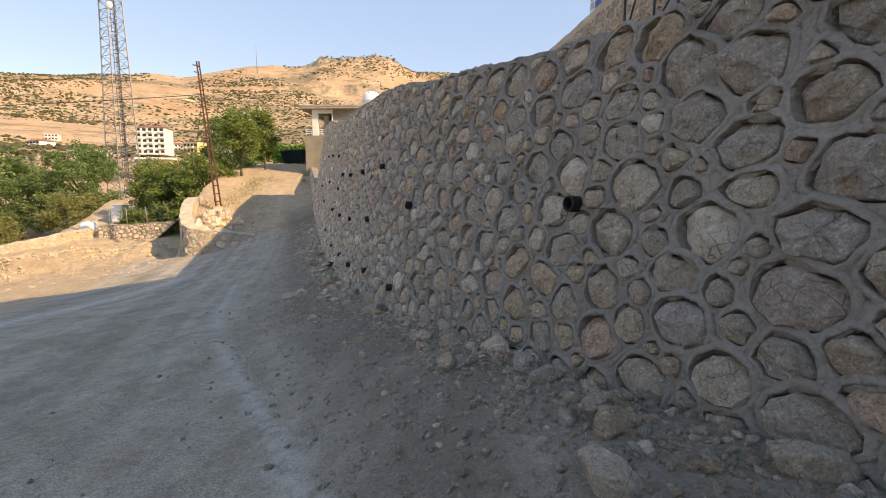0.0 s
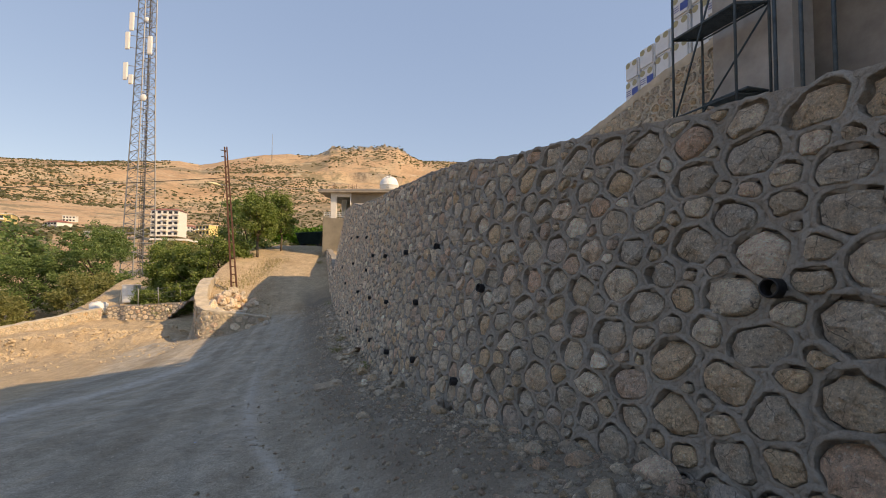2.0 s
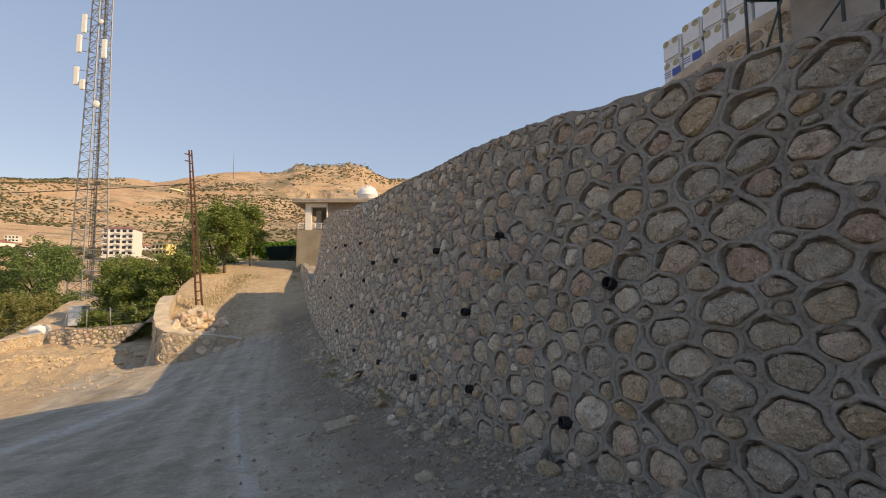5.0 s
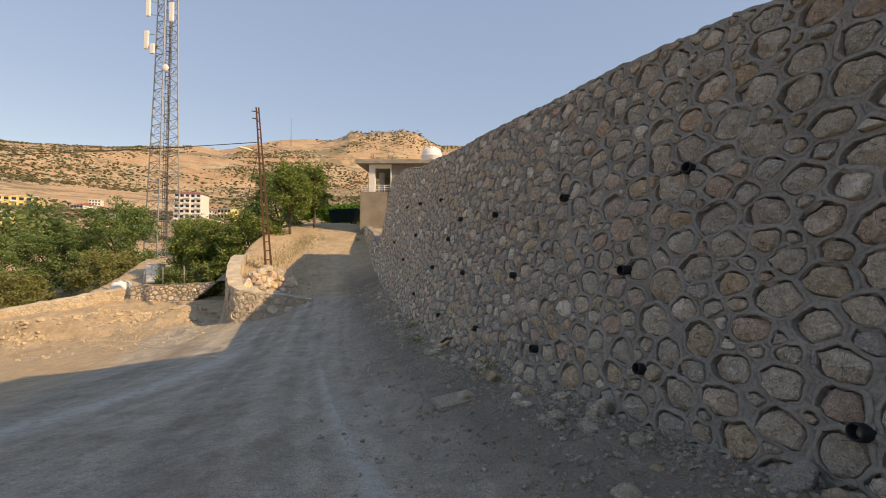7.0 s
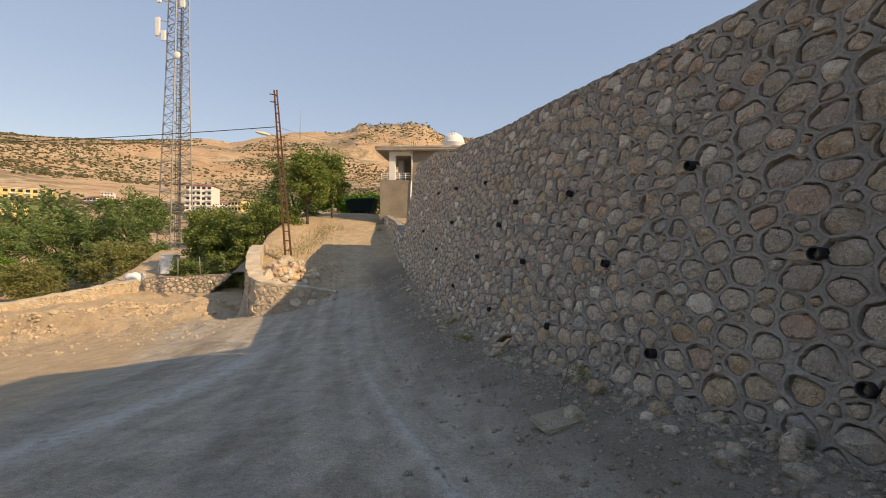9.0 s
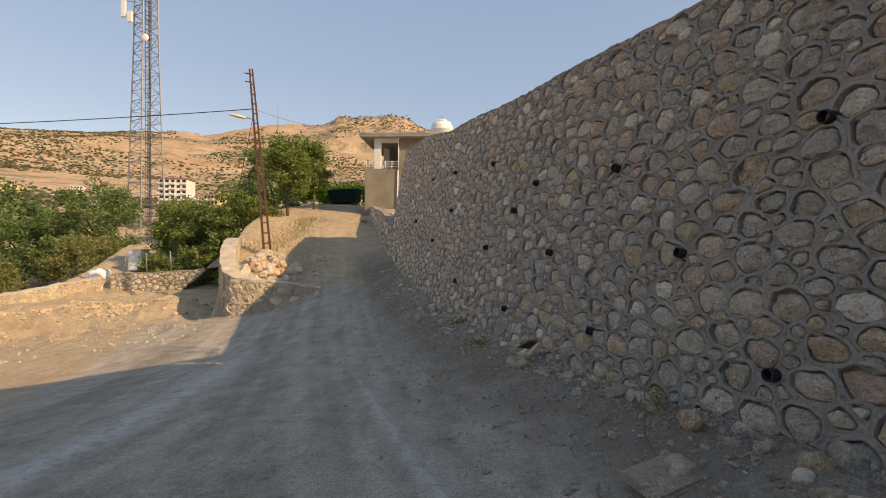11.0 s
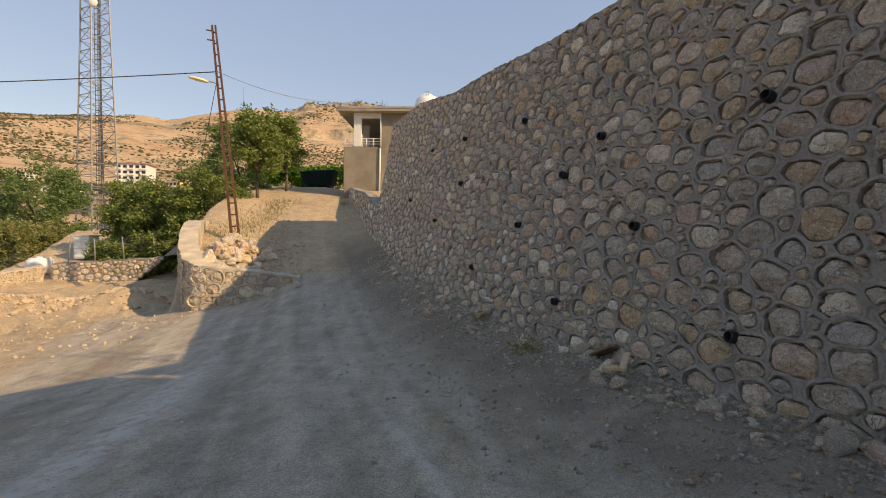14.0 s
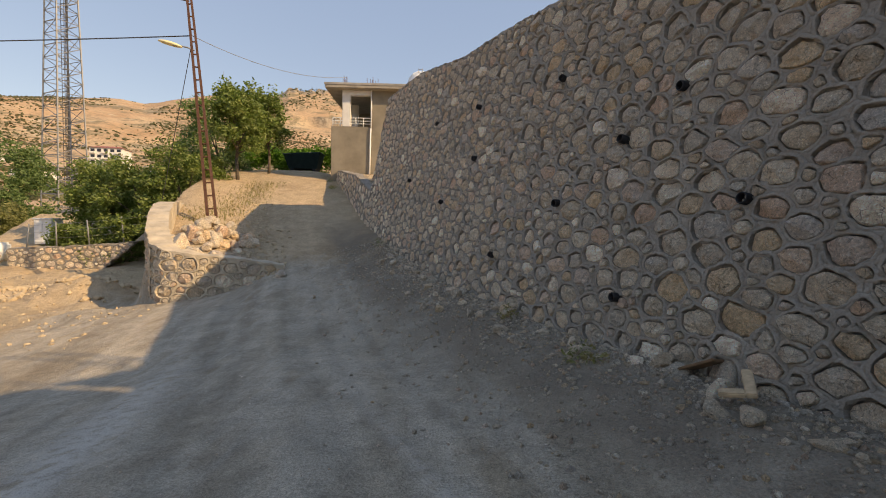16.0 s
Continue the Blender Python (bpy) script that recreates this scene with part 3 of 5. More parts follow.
def masonry(name, label, face, u0, u1, du, lo, hi, rows, sites, rads, depth, mat=None, cap=0.5, near=(0, 0), stone_name="stone", stones=(None, None), proud=0.034, kind="structure", collar=0.012):
    """A rubble wall: mortar with raised joints round sunk beds, and the stones set in it."""
    mat = mat or MORTAR
    us = np.arange(u0, u1 + du / 2, du)
    nu = len(us)
    LO, HI = np.array([lo(u) for u in us]), np.array([hi(u) for u in us])
    K = np.linspace(0, 1, rows)
    V = LO[:, None] + (HI - LO)[:, None] * K[None, :]
    Ug = np.repeat(us[:, None], rows, 1)
    D = np.full(V.shape, 9.0)
    sides = rads.shape[1] if len(sites) else 0
    for (u, v, r), rad in zip(sites, rads):
        m = rad.max() + 0.12
        a, b = np.searchsorted(us, u - m), np.searchsorted(us, u + m)
        if a >= b:
            continue
        x, y = Ug[a:b] - u, V[a:b] - v
        t = (np.arctan2(y, x) % (2 * math.pi)) / (2 * math.pi) * sides
        i0 = np.floor(t).astype(int) % sides
        fr = t - np.floor(t)
        rr = rad[i0] * (1 - fr) + rad[(i0 + 1) % sides] * fr
        D[a:b] = np.minimum(D[a:b], np.hypot(x, y) - rr)
    H = 0.010 * fbm(Ug, V, 5.0, 4, 5) + 0.004 * fbm(Ug, V, 40.0, 2, 6)
    bed = smooth(0.006, 0.03, D)
    H = H * bed - 0.075 * (1 - bed)
    verts = np.zeros((nu, rows + 2, 3))
    for i, u in enumerate(us):
        n = np.array(Vector(face.normal(u)).normalized())
        P = np.array([face.at(u, v) for v in (V[i, 0], V[i, -1])])
        base = P[0] + (P[1] - P[0]) * K[:, None]
        verts[i, :rows] = base + n * H[i][:, None]
        flat = np.array([n[0], n[1], 0])
        flat /= np.linalg.norm(flat)
        jag = 0.01 * math.sin(u * 7.3) + 0.007 * math.sin(u * 17.1 + 1) + 0.012 * math.sin(u * 2.1)
        verts[i, rows - 1] += np.array([0, 0, jag])
        verts[i, rows - 2] += np.array([0, 0, jag * 0.7])
        verts[i, rows] = verts[i, rows - 1] - flat * cap + np.array([0, 0, 0.03 + 0.02 * math.sin(u * 5)])
        verts[i, rows + 1] = P[0] - flat * (cap + depth)
    R = rows + 2
    i, j = np.meshgrid(np.arange(nu - 1), np.arange(R), indexing="ij")
    j2 = (j + 1) % R
    q = np.stack([i * R + j, (i + 1) * R + j, (i + 1) * R + j2, i * R + j2], -1).reshape(-1, 4)
    soft = (j < rows - 2).reshape(-1).tolist() + [False, False]
    faces = q.tolist() + [list(range(R))[::-1], [(nu - 1) * R + k for k in range(R)]]
    n0 = Vector(face.normal(us[nu // 2]))
    a, b, c = (Vector(verts[nu // 2, 3]), Vector(verts[nu // 2 + 1, 3]), Vector(verts[nu // 2 + 1, 8]))
    if (b - a).cross(c - b).dot(n0) < 0:
        faces = [f[::-1] for f in faces]
    rng = np.random.default_rng(31)
    wv = verts.reshape(-1, 3).tolist()
    order = np.argsort(sites[:, 0]) if len(sites) else []
    flips = {}
    for i in order:
        u, v, r = sites[i]
        m = face.matrix(u, v)
        flips[i] = 1 if (Vector(face.at(u + 0.02, v)) - Vector(face.at(u - 0.02, v))).dot(m.col[0].xyz) > 0 else -1
        bv, bf = joint_bead(rads[i], rng, flips[i], collar)
        k = len(wv)
        wv += [(m @ Vector(p))[:] for p in bv]
        faces += [[a + k for a in f] for f in bf]
        n = len(rads[i])
        soft += [False] * n + [True] * (len(bf) - n)
    ob = mesh_ob(name, wv, faces, mat)
    ob.data.polygons.foreach_set("use_smooth", soft)
    tagged(ob, label, "wall", "", kind)
    # stones
    rv, rf = [], []
    picked = 0
    for i in order:
        u, v, r = sites[i]
        sv, sf = stone_shape(rads[i], proud * rng.uniform(0.4, 1.4), rng, flips[i])
        m = face.matrix(u, v - 0.005)
        if near[0] <= u <= near[1] and picked < 300:
            picked += 1
            s = mesh_ob(stone_name, sv, sf, stones[0] or STONE, ob)
            s.matrix_basis = m
        else:
            k = len(rv)
            rv += [m @ Vector(p) for p in sv]
            rf += [[a + k for a in f] for f in sf]
    if rv:
        tagged(mesh_ob(stone_name + "s", rv, rf, stones[1] or STONE_REST, ob), "", "", "", "stuff")
    return ob


# weep pipes of the long wall: place along it and height
PIPES = [(2.44, 1.96), (6.05, 1.83), (8.73, 1.47), (11.66, 1.29), (14.62, 1.24), (17.6, 1.31), (2.98, 0.69), (6.34, 0.51), (8.18, 0.47), (10.35, 0.25), (13.03, 0.13),
         (15.99, 0.06), (19.3, 0.36), (8.06, 2.5), (10.34, 2.5), (13.18, 2.5), (15.65, 2.61), (16.44, 2.11), (18.13, 3.4), (20.94, 2.44), (21.24, 3.65), (23.85, 3.78), (22.4, 1.5), (25.3, 2.3)]
LONG = Face(lambda u, v: (float(wall_x(u, v)), u, v), lambda u: (-0.935, -0.33, 0.14))
low_end = lambda u: float(wall_base(u)) - 0.3
top_end = lambda u: float(wall_top(u))
sites = lay_stones(-3.8, 29.9, lambda u: float(wall_base(u)) - 0.1, lambda u: float(wall_top(u)) - 0.02, 0.056, 0.165, 5, 170000, PIPES)
rads = outlines(sites, 0.026, 20, 6, lambda u: float(wall_base(u)) - 0.1, top_end)
WALL = masonry("wall_east", "tall fieldstone retaining wall with thick grey cement joints", LONG, -4.5, 30.0, 0.03, low_end, top_end, 165, sites, rads, 0.9, None, 0.45, (1.6, 9.0))


def weep_pipe():
    """A short stub of black corrugated drain pipe."""
    bm = bmesh.new()
    n, prof = 18, []
    for k in range(15):
        prof.append((0.056 + (0.005 if k % 2 else 0.0), -0.06 + k * 0.011))
    prof += [(0.05, 0.094), (0.047, 0.09), (0.045, -0.05)]
    loops = []
    for r, z in prof:
        loops.append([bm.verts.new((r * math.cos(2 * math.pi * i / n), r * math.sin(2 * math.pi * i / n), z)) for i in range(n)])
    for a, b in zip(loops, loops[1:]):
        for i in range(n):
            bm.faces.new((a[i], a[(i + 1) % n], b[(i + 1) % n], b[i]))
    bm.faces.new(loops[-1][::-1])
    return part("weep_pipe", bm, PIPE, None, "", True)


first_pipe = None
for u, v in PIPES:
    m = LONG.matrix(u, v, 0.0) @ pose(0, 0, U(-0.015, 0.01), U(-9, 9), U(-9, 9), 0)
    if first_pipe is None:
        first_pipe = tagged(weep_pipe(), "black corrugated plastic drain pipe in the stone wall", "drain pipe", "weep pipes of the wall")
        first_pipe.matrix_basis = m
    else:
        copy_thing(first_pipe, m)

# low stone wall below the house, carrying on from the long wall
low_top = table([30, 33, 37.5, 40], [2.3, 3.2, 3.85, 4.1])
LOWF = Face(lambda u, v: (float(2.09 - 0.3703 * u + 0.1 * (v - 1.3)), u, v), lambda u: (-0.94, -0.33, 0.08))
s2 = lay_stones(30.0, 37.9, lambda u: float(wall_base(u)) - 0.1, lambda u: float(low_top(u)) - 0.02, 0.1, 0.22, 9, 12000)
LOW = masonry("wall_house_terrace", "low rubble wall under the house terrace, pale top", LOWF, 29.9, 38.0, 0.06, lambda u: float(wall_base(u)) - 0.3, lambda u: float(low_top(u)), 40, s2, outlines(s2, 0.03, 10, 3, lambda u: float(wall_base(u)) - 0.1, lambda u: float(low_top(u))), 0.4, None, 0.35)

# curved kerb wall holding up the foot of the ramp
KP = [(-10.8, 24.7), (-11.9, 24.05), (-13.1, 23.65), (-13.85, 23.65), (-14.5, 24.1), (-15.1, 25.0), (-15.7, 26.2), (-16.25, 27.5), (-16.9, 29.0), (-17.6, 31.0), (-18.2, 33.2)]
KT = [-0.4, -0.16, 0.0, 0.08, 0.25, 0.68, 1.15, 1.5, 1.6, 1.62, 1.62]
klen = [0.0]
for a, b in zip(KP, KP[1:]):
    klen.append(klen[-1] + math.dist(a, b))


def kerb_at(u, v):
    return (float(np.interp(u, klen, [p[0] for p in KP])), float(np.interp(u, klen, [p[1] for p in KP])), v)


def kerb_out(u):
    a, b = kerb_at(u - 0.5, 0), kerb_at(u + 0.5, 0)
    d = Vector((b[0] - a[0], b[1] - a[1], 0))
    if d.length < 1e-4:
        d = Vector((-1, 0, 0))
    n = Vector((0, 0, 1)).cross(d).normalized()
    c = Vector((-12.5, 28.5, 0)) - Vector((a[0], a[1], 0))
    return -n if n.dot(c) > 0 else n


def kerb_low(u):
    x, y, _ = kerb_at(u, 0)
    n = kerb_out(u)
    return gz(x + n[0] * 0.7, y + n[1] * 0.7) - 0.25


kl = [kerb_low(u) for u in klen]
klow = lambda u: float(np.interp(u, klen, kl))
ktop = lambda u: float(np.interp(u, klen, KT))
KF = Face(kerb_at, kerb_out)
s3 = lay_stones(0.1, klen[-1] - 0.1, lambda u: klow(u) + 0.1, lambda u: ktop(u) - 0.04, 0.09, 0.2, 12, 12000)
KERB = masonry("wall_kerb", "curved rubble retaining wall with a broad pale cement top", KF, 0.0, klen[-1], 0.05, klow, ktop, 44, s3, outlines(s3, 0.03, 12, 4, lambda u: klow(u) + 0.1, ktop), 0.1, CEMENT_CAP, 0.62, (0, 9), "stone", (PALE_STONE, PALE_REST))


def rubble(name, spots, size, mats, label, category, group, sub=3, flat=0.75):
    shapes = [rock_mesh(name, m, 1.0, i * 1.7 + len(spots), flat, sub) for i, m in enumerate(mats * 3)]
    for k, (x, y, z, s) in enumerate(spots):
        ob = new(name, shapes[k % len(shapes)])
        ob.location = (x, y, z + s * 0.33)
        ob.rotation_euler = (U(-0.5, 0.5), U(-0.5, 0.5), U(0, 6.28))
        ob.scale = (s, s * U(0.8, 1.2), s * U(0.75, 1.1))
        tagged(ob, label, category, group)


# heap of broken rock inside the kerb wall
spots = [(-13.9, 24.75, gz(-13.9, 24.75) - 0.02, 0.55)]
for _ in range(70):
    a, r = U(0, 6.28), U(0, 1) ** 0.6
    x, y = -13.6 + 1.25 * r * math.cos(a), 26.0 + 1.9 * r * math.sin(a)
    spots.append((x, y, gz(x, y) - 0.03 + U(0, 0.3) * (r < 0.6), U(0.1, 0.31)))
for _ in range(14):
    x, y = U(-13.0, -10.6), U(23.9, 25.2)
    spots.append((x, y, gz(x, y) - 0.05, U(0.08, 0.24)))
rubble("rock", spots, 0.3, [LIME], "pale broken limestone block in a rubble heap", "rock", "rubble heap by the pole")


# ---- telegraph pole ----
def lattice_pole():
    b, t = Vector((-14.6, 28.5, gz(-14.6, 28.5) - 0.1)), Vector((-15.92, 29.42, 10.08))
    pole = empty("utility_pole", b, "leaning rusty red lattice steel utility pole", "utility pole")
    ax = (t - b).normalized()
    side = Vector((0.94, 0.34, 0)).cross(ax).cross(ax).normalized()
    inv = Matrix.Translation(-b)

    def P(k, s):
        return inv @ (b + (t - b) * k + side * s * (0.15 - 0.085 * k))
    for s in (-1, 1):
        bm = bmesh.new()
        add_rod(bm, P(0, s), P(1, s), 0.068, 4, 0.05)
        part("channel", bm, RUST, pole)
    for i in range(19):
        k = 0.03 + i * 0.052
        rod("batten", P(k, -1), P(k, 1), 0.03, RUST, pole, 4)
    bm = bmesh.new()
    add_box(bm, (-0.24, -0.3, -0.3), (0.16, 0.24, 0.5), 0.06)
    part("footing", bm, CEMENT_CAP, pole, "rough concrete footing")
    k = (7.45 - b.z) / (t.z - b.z)
    c = P(k, 0)
    arm = [c, c + Vector((-0.25, -0.09, 0.08)), c + Vector((-0.45, -0.16, 0.1))]
    bm = bmesh.new()
    for p, q in zip(arm, arm[1:]):
        add_rod(bm, p, q, 0.028, 8)
    part("arm", bm, GALV, pole)
    bm = bmesh.new()
    bmesh.ops.create_uvsphere(bm, u_segments=16, v_segments=10, radius=1.0)
    m = Matrix.Translation(arm[2] + Vector((-0.32, -0.12, 0.02))) @ pose(0, 0, 0, 0, 10, 20) @ Matrix.Diagonal((0.42, 0.15, 0.1, 1))
    for v in bm.verts:
        v.co.z *= 1.0 if v.co.z > 0 else 0.55
        v.co = m @ v.co
    part("street_lamp_head", bm, plain("lamp_cover", (0.75, 0.66, 0.40), 0.4, 0, 3, 0.1), pole, "yellowed street lamp head", True)
    for h in (0.93, 0.975):
        rod("insulator", P(h, 0) + Vector((-0.05, 0.1, 0)), P(h, 0) + Vector((-0.35, 0.0, 0.03)), 0.035, GALV, pole, 8)
    return pole


lattice_pole()
hook = Vector((-15.7, 29.3, 8.05))


def sag(a, b, s, n=24):
    a, b = Vector(a), Vector(b)
    return [a + (b - a) * (i / n) - Vector((0, 0, 4 * s * (i / n) * (1 - i / n))) for i in range(n + 1)]


cable("power_cable", sag(hook, (-75, 31.5, 8.8), 0.9), 0.022, DARKMETAL, "dark overhead power cable strung from the pole")
cable("service_wire", sag(hook, (-11.3, 38.4, 9.3), 0.5), 0.012, GALV, "thin pale service wire to the house")
cable("stay_wire", [hook + Vector((0, 0, -0.2)), Vector((-19.6, 33.0, gz(-19.6, 33.0)))], 0.014, DARKMETAL, "steel stay wire of the pole")


# ---- lattice mast ----
def mast():
    bx, by = -40.62, 56.5
    bz = gz(bx, by) - 0.3
    m = empty("lattice_mast", (bx, by, bz), "tall galvanised lattice telecom mast with white antennas", "mast")
    top = 44.0

    def half(z):
        return float(np.interp(z + bz, [-3, 5, 22, 31, 44], [1.6, 1.37, 0.95, 0.82, 0.7]))

    def C(z, i):
        h = half(z)
        a = radians(20 + 90 * i)
        return Vector((h * 1.3 * math.cos(a), h * 1.3 * math.sin(a), z))
    zs, z = [], 0.0
    while z < top - bz:
        zs.append(z)
        z += 1.25 * (0.55 + half(z) * 0.28)
    for i in range(4):
        lv, lf = [], []
        for k, q in enumerate(zs):
            c = C(q, i)
            lv += [c + Vector((0.075 * math.cos(w * 1.2566), 0.075 * math.sin(w * 1.2566), 0)) for w in range(5)]
            if k:
                lf += [(5 * k - 5 + w, 5 * k - 5 + (w + 1) % 5, 5 * k + (w + 1) % 5, 5 * k + w) for w in range(5)]
        mesh_ob("leg", lv, lf, GALV, m)
    for i in range(4):
        pr = []
        for k, (a, b) in enumerate(zip(zs, zs[1:])):
            j = (i + 1) % 4
            pr.append((C(a, i), C(a, j)))
            pr.append((C(a, i), C(b, j)) if k % 2 else (C(a, j), C(b, i)))
        rods("bracing", pr, 0.033, GALV, m)
    rods("ladder", [((0.25 * s, 0.2, 0.5), (0.25 * s, 0.2, top - bz - 1)) for s in (-1, 1)] + [((-0.25, 0.2, 0.5 + 0.5 * k), (0.25, 0.2, 0.5 + 0.5 * k)) for k in range(int((top - bz) / 0.5) - 4)], 0.03, DARKMETAL, m)
    rods("feeder_cable", [((0.3 + 0.1 * s, -0.3, 1), (0.55 + 0.12 * s, -0.3, top - bz - 3)) for s in range(4)], 0.03, DARKMETAL, m)
    for dx, dy, zz, h in ((-1.35, -0.9, 32.9, 2.3), (-1.8, -0.9, 30.5, 2.2), (1.15, -1.0, 29.8, 2.3), (-2.0, -0.8, 26.7, 2.2), (-1.2, -0.9, 25.6, 1.2)):
        a = box("panel_antenna", (dx - 0.28, dy - 0.12, zz - bz - h / 2), (dx + 0.28, dy + 0.12, zz - bz + h / 2), WHITE, m, 0.06, "white panel antenna")
        for q in (-1, 1):
            rod("bracket", (dx, dy + 0.12, zz - bz + q * h * 0.35), (dx * 0.4, dy * 0.3, zz - bz + q * h * 0.35), 0.04, GALV, a, 5)
    for dx, zz, r in ((0.65, 23.2, 0.42), (0.7, 33.0, 0.3)):
        bm = bmesh.new()
        bmesh.ops.create_uvsphere(bm, u_segments=20, v_segments=10, radius=r)
        for v in bm.verts:
            v.co = Vector((v.co.x + dx, v.co.y * 0.35 - 1.15, v.co.z + zz - bz))
        part("dish", bm, WHITE, m, "round white microwave dish", True)
    return m


mast()


# ---- house beyond the wall ----
def house():
    h = empty("house", (-12.13, 38.1, 3.2), "flat-roofed beige house with a corner balcony and rebar stubs", "house")
    inv = Matrix.Translation((12.13, -38.1, -3.2))
    F = 38.1

    def B(name, lo, hi, mat, bevel=0.015, label="", parent=None):
        return box(name, lo, hi, mat, parent or h, bevel, label, inv if parent is None else inv)
    B("balcony_wall", (-12.13, F, 2.6), (-9.84, F + 0.2, 6.45), PLASTER, 0.02, "stained beige plaster wall")
    B("side_wall", (-12.13, F + 0.2, 2.6), (-11.93, F + 6, 6.45), PLASTER)
    B("balcony_floor", (-11.93, F + 0.2, 5.75), (-9.7, F + 6, 5.95), ROOFC)
    B("main_wall", (-9.84, F + 0.05, 2.0), (-4.0, F + 0.3, 8.5), PLASTER, 0.01, "grey-beige plaster wall")
    B("inner_wall", (-9.84, F + 0.3, 5.95), (-9.62, F + 6, 8.5), PALE_PLASTER)
    B("back_wall", (-11.93, F + 6, 2.6), (-4.0, F + 6.2, 8.5), PLASTER)
    B("pillar", (-11.5, F + 0.0, 6.45), (-11.05, F + 0.4, 8.5), PALE_PLASTER, 0.015, "white painted pillar")
    B("pillar", (-11.5, F + 3.4, 5.95), (-11.1, F + 3.8, 8.5), PALE_PLASTER, 0.015, "white painted pillar")
    B("beam", (-11.5, F + 0.02, 8.22), (-9.84, F + 0.36, 8.5), PALE_PLASTER, 0.01)
    B("inner_door", (-9.92, F + 2.2, 5.95), (-9.85, F + 3.1, 8.0), GLASS)
    roof = B("roof", (-12.4, F - 0.5, 8.5), (-4.0, F + 6.5, 8.74), ROOFC, 0.02, "weathered concrete roof slab")
    B("drip_edge", (-12.43, F - 0.53, 8.66), (-4.0, F - 0.5, 8.78), CONCRETE, 0.004, "", None)
    for cx in (-11.55, -10.15):
        for k in range(6):
            x, y = cx + 0.1 * (k % 3) + 0.08 * (cx > -10.5) * k, F + 0.5 + 0.25 * (k // 3)
            rod("rebar", inv @ Vector((x, y, 8.7)), inv @ Vector((x + U(-0.05, 0.05), y, 9.35 + U(-0.1, 0.15))), 0.014, RUST, h, 5)
    rail = []
    for z in (6.62, 6.78, 6.95):
        rail += [((-12.05, F + 0.08, z), (-9.87, F + 0.08, z)), ((-12.05, F + 0.08, z), (-12.05, F + 5.8, z))]
    bar = [((x, F + 0.08, 6.45), (x, F + 0.08, 6.95)) for x in np.linspace(-12.05, -9.87, 6)]
    rods("railing", [(inv @ Vector(a), inv @ Vector(b)) for a, b in rail], 0.022, WHITE, h, 6, "white metal balcony railing")
    for a, b in bar:
        rod("baluster", inv @ Vector(a), inv @ Vector(b), 0.024, WHITE, h, 6)
    rod("downpipe", inv @ Vector((-9.92, F - 0.07, 3.2)), inv @ Vector((-9.86, F - 0.07, 6.35)), 0.045, WHITE, h, 8, None, "white plastic downpipe")
    rod("downpipe", inv @ Vector((-9.84, F - 0.04, 6.4)), inv @ Vector((-9.84, F - 0.04, 8.5)), 0.04, WHITE, h, 8)
    return h


house()


def dome_tank():
    c = (-7.1, 40.5, 8.8)
    t = empty("water_tank", c, "white domed plastic water tank on the flat roof", "water tank")
    bm = bmesh.new()
    n, prof = 28, [(0.78, 0.0), (0.8, 0.1), (0.8, 0.7), (0.83, 0.72), (0.83, 0.8), (0.79, 0.84)] + [(0.79 * math.cos(a), 0.84 + 0.72 * math.sin(a)) for a in np.linspace(0.1, 1.5, 9)]
    loops = [[bm.verts.new((r * math.cos(2 * math.pi * i / n), r * math.sin(2 * math.pi * i / n), z)) for i in range(n)] for r, z in prof]
    for a, b in zip(loops, loops[1:]):
        for i in range(n):
            bm.faces.new((a[i], a[(i + 1) % n], b[(i + 1) % n], b[i]))
    bm.faces.new(loops[-1])
    part("body", bm, WHITE, t, "", True)
    for k in range(8):
        a = 2 * math.pi * k / 8
        rods("rib", [((0.81 * math.cos(a), 0.81 * math.sin(a), 0.84), (0.6 * math.cos(a), 0.6 * math.sin(a), 1.34)), ((0.6 * math.cos(a), 0.6 * math.sin(a), 1.34), (0.15 * math.cos(a), 0.15 * math.sin(a), 1.58))], 0.02, WHITE, t)
    rods("ladder", [((0.12 * s, -0.86, 0.3), (0.12 * s, -0.5, 1.62)) for s in (-1, 1)] + [((-0.12, -0.86 + 0.36 * k, 0.3 + 1.32 * k), (0.12, -0.86 + 0.36 * k, 0.3 + 1.32 * k)) for k in np.linspace(0.1, 0.95, 6)], 0.015, GALV, t)


dome_tank()


# ---- building site above the long wall ----
def up(y, off):
    """A point on a line parallel to the long wall, set back behind it."""
    return 2.8 - 0.3703 * y + off


def slab_along(name, y0, y1, off0, off1, lo, hi, mat, parent, label="", tops=None):
    """An upright block that follows the wall's direction; tops: its height at both ends."""
    z0, z1 = tops or (hi, hi)
    vs = []
    for y, z in ((y0, z0), (y1, z1)):
        for off in (off0, off1):
            yy = y + 0.332 * (off - off0) * 0.94
            vs += [(up(y, off0) + 0.888 * (off - off0), yy, lo), (up(y, off0) + 0.888 * (off - off0), yy, z)]
    f = [(0, 1, 5, 4), (2, 6, 7, 3), (0, 2, 3, 1), (4, 5, 7, 6), (1, 3, 7, 5), (0, 4, 6, 2)]
    b = parent.location if parent is not None else Vector((0, 0, 0))
    ob = mesh_ob(name, [Vector(v) - b for v in vs], f, mat, parent, label)
    bm = bmesh.new()
    bm.from_mesh(ob.data)
    bmesh.ops.recalc_face_normals(bm, faces=bm.faces)
    bmesh.ops.bevel(bm, geom=list(bm.edges), offset=0.015, segments=1, affect='EDGES')
    bm.to_mesh(ob.data)
    bm.free()
    return ob


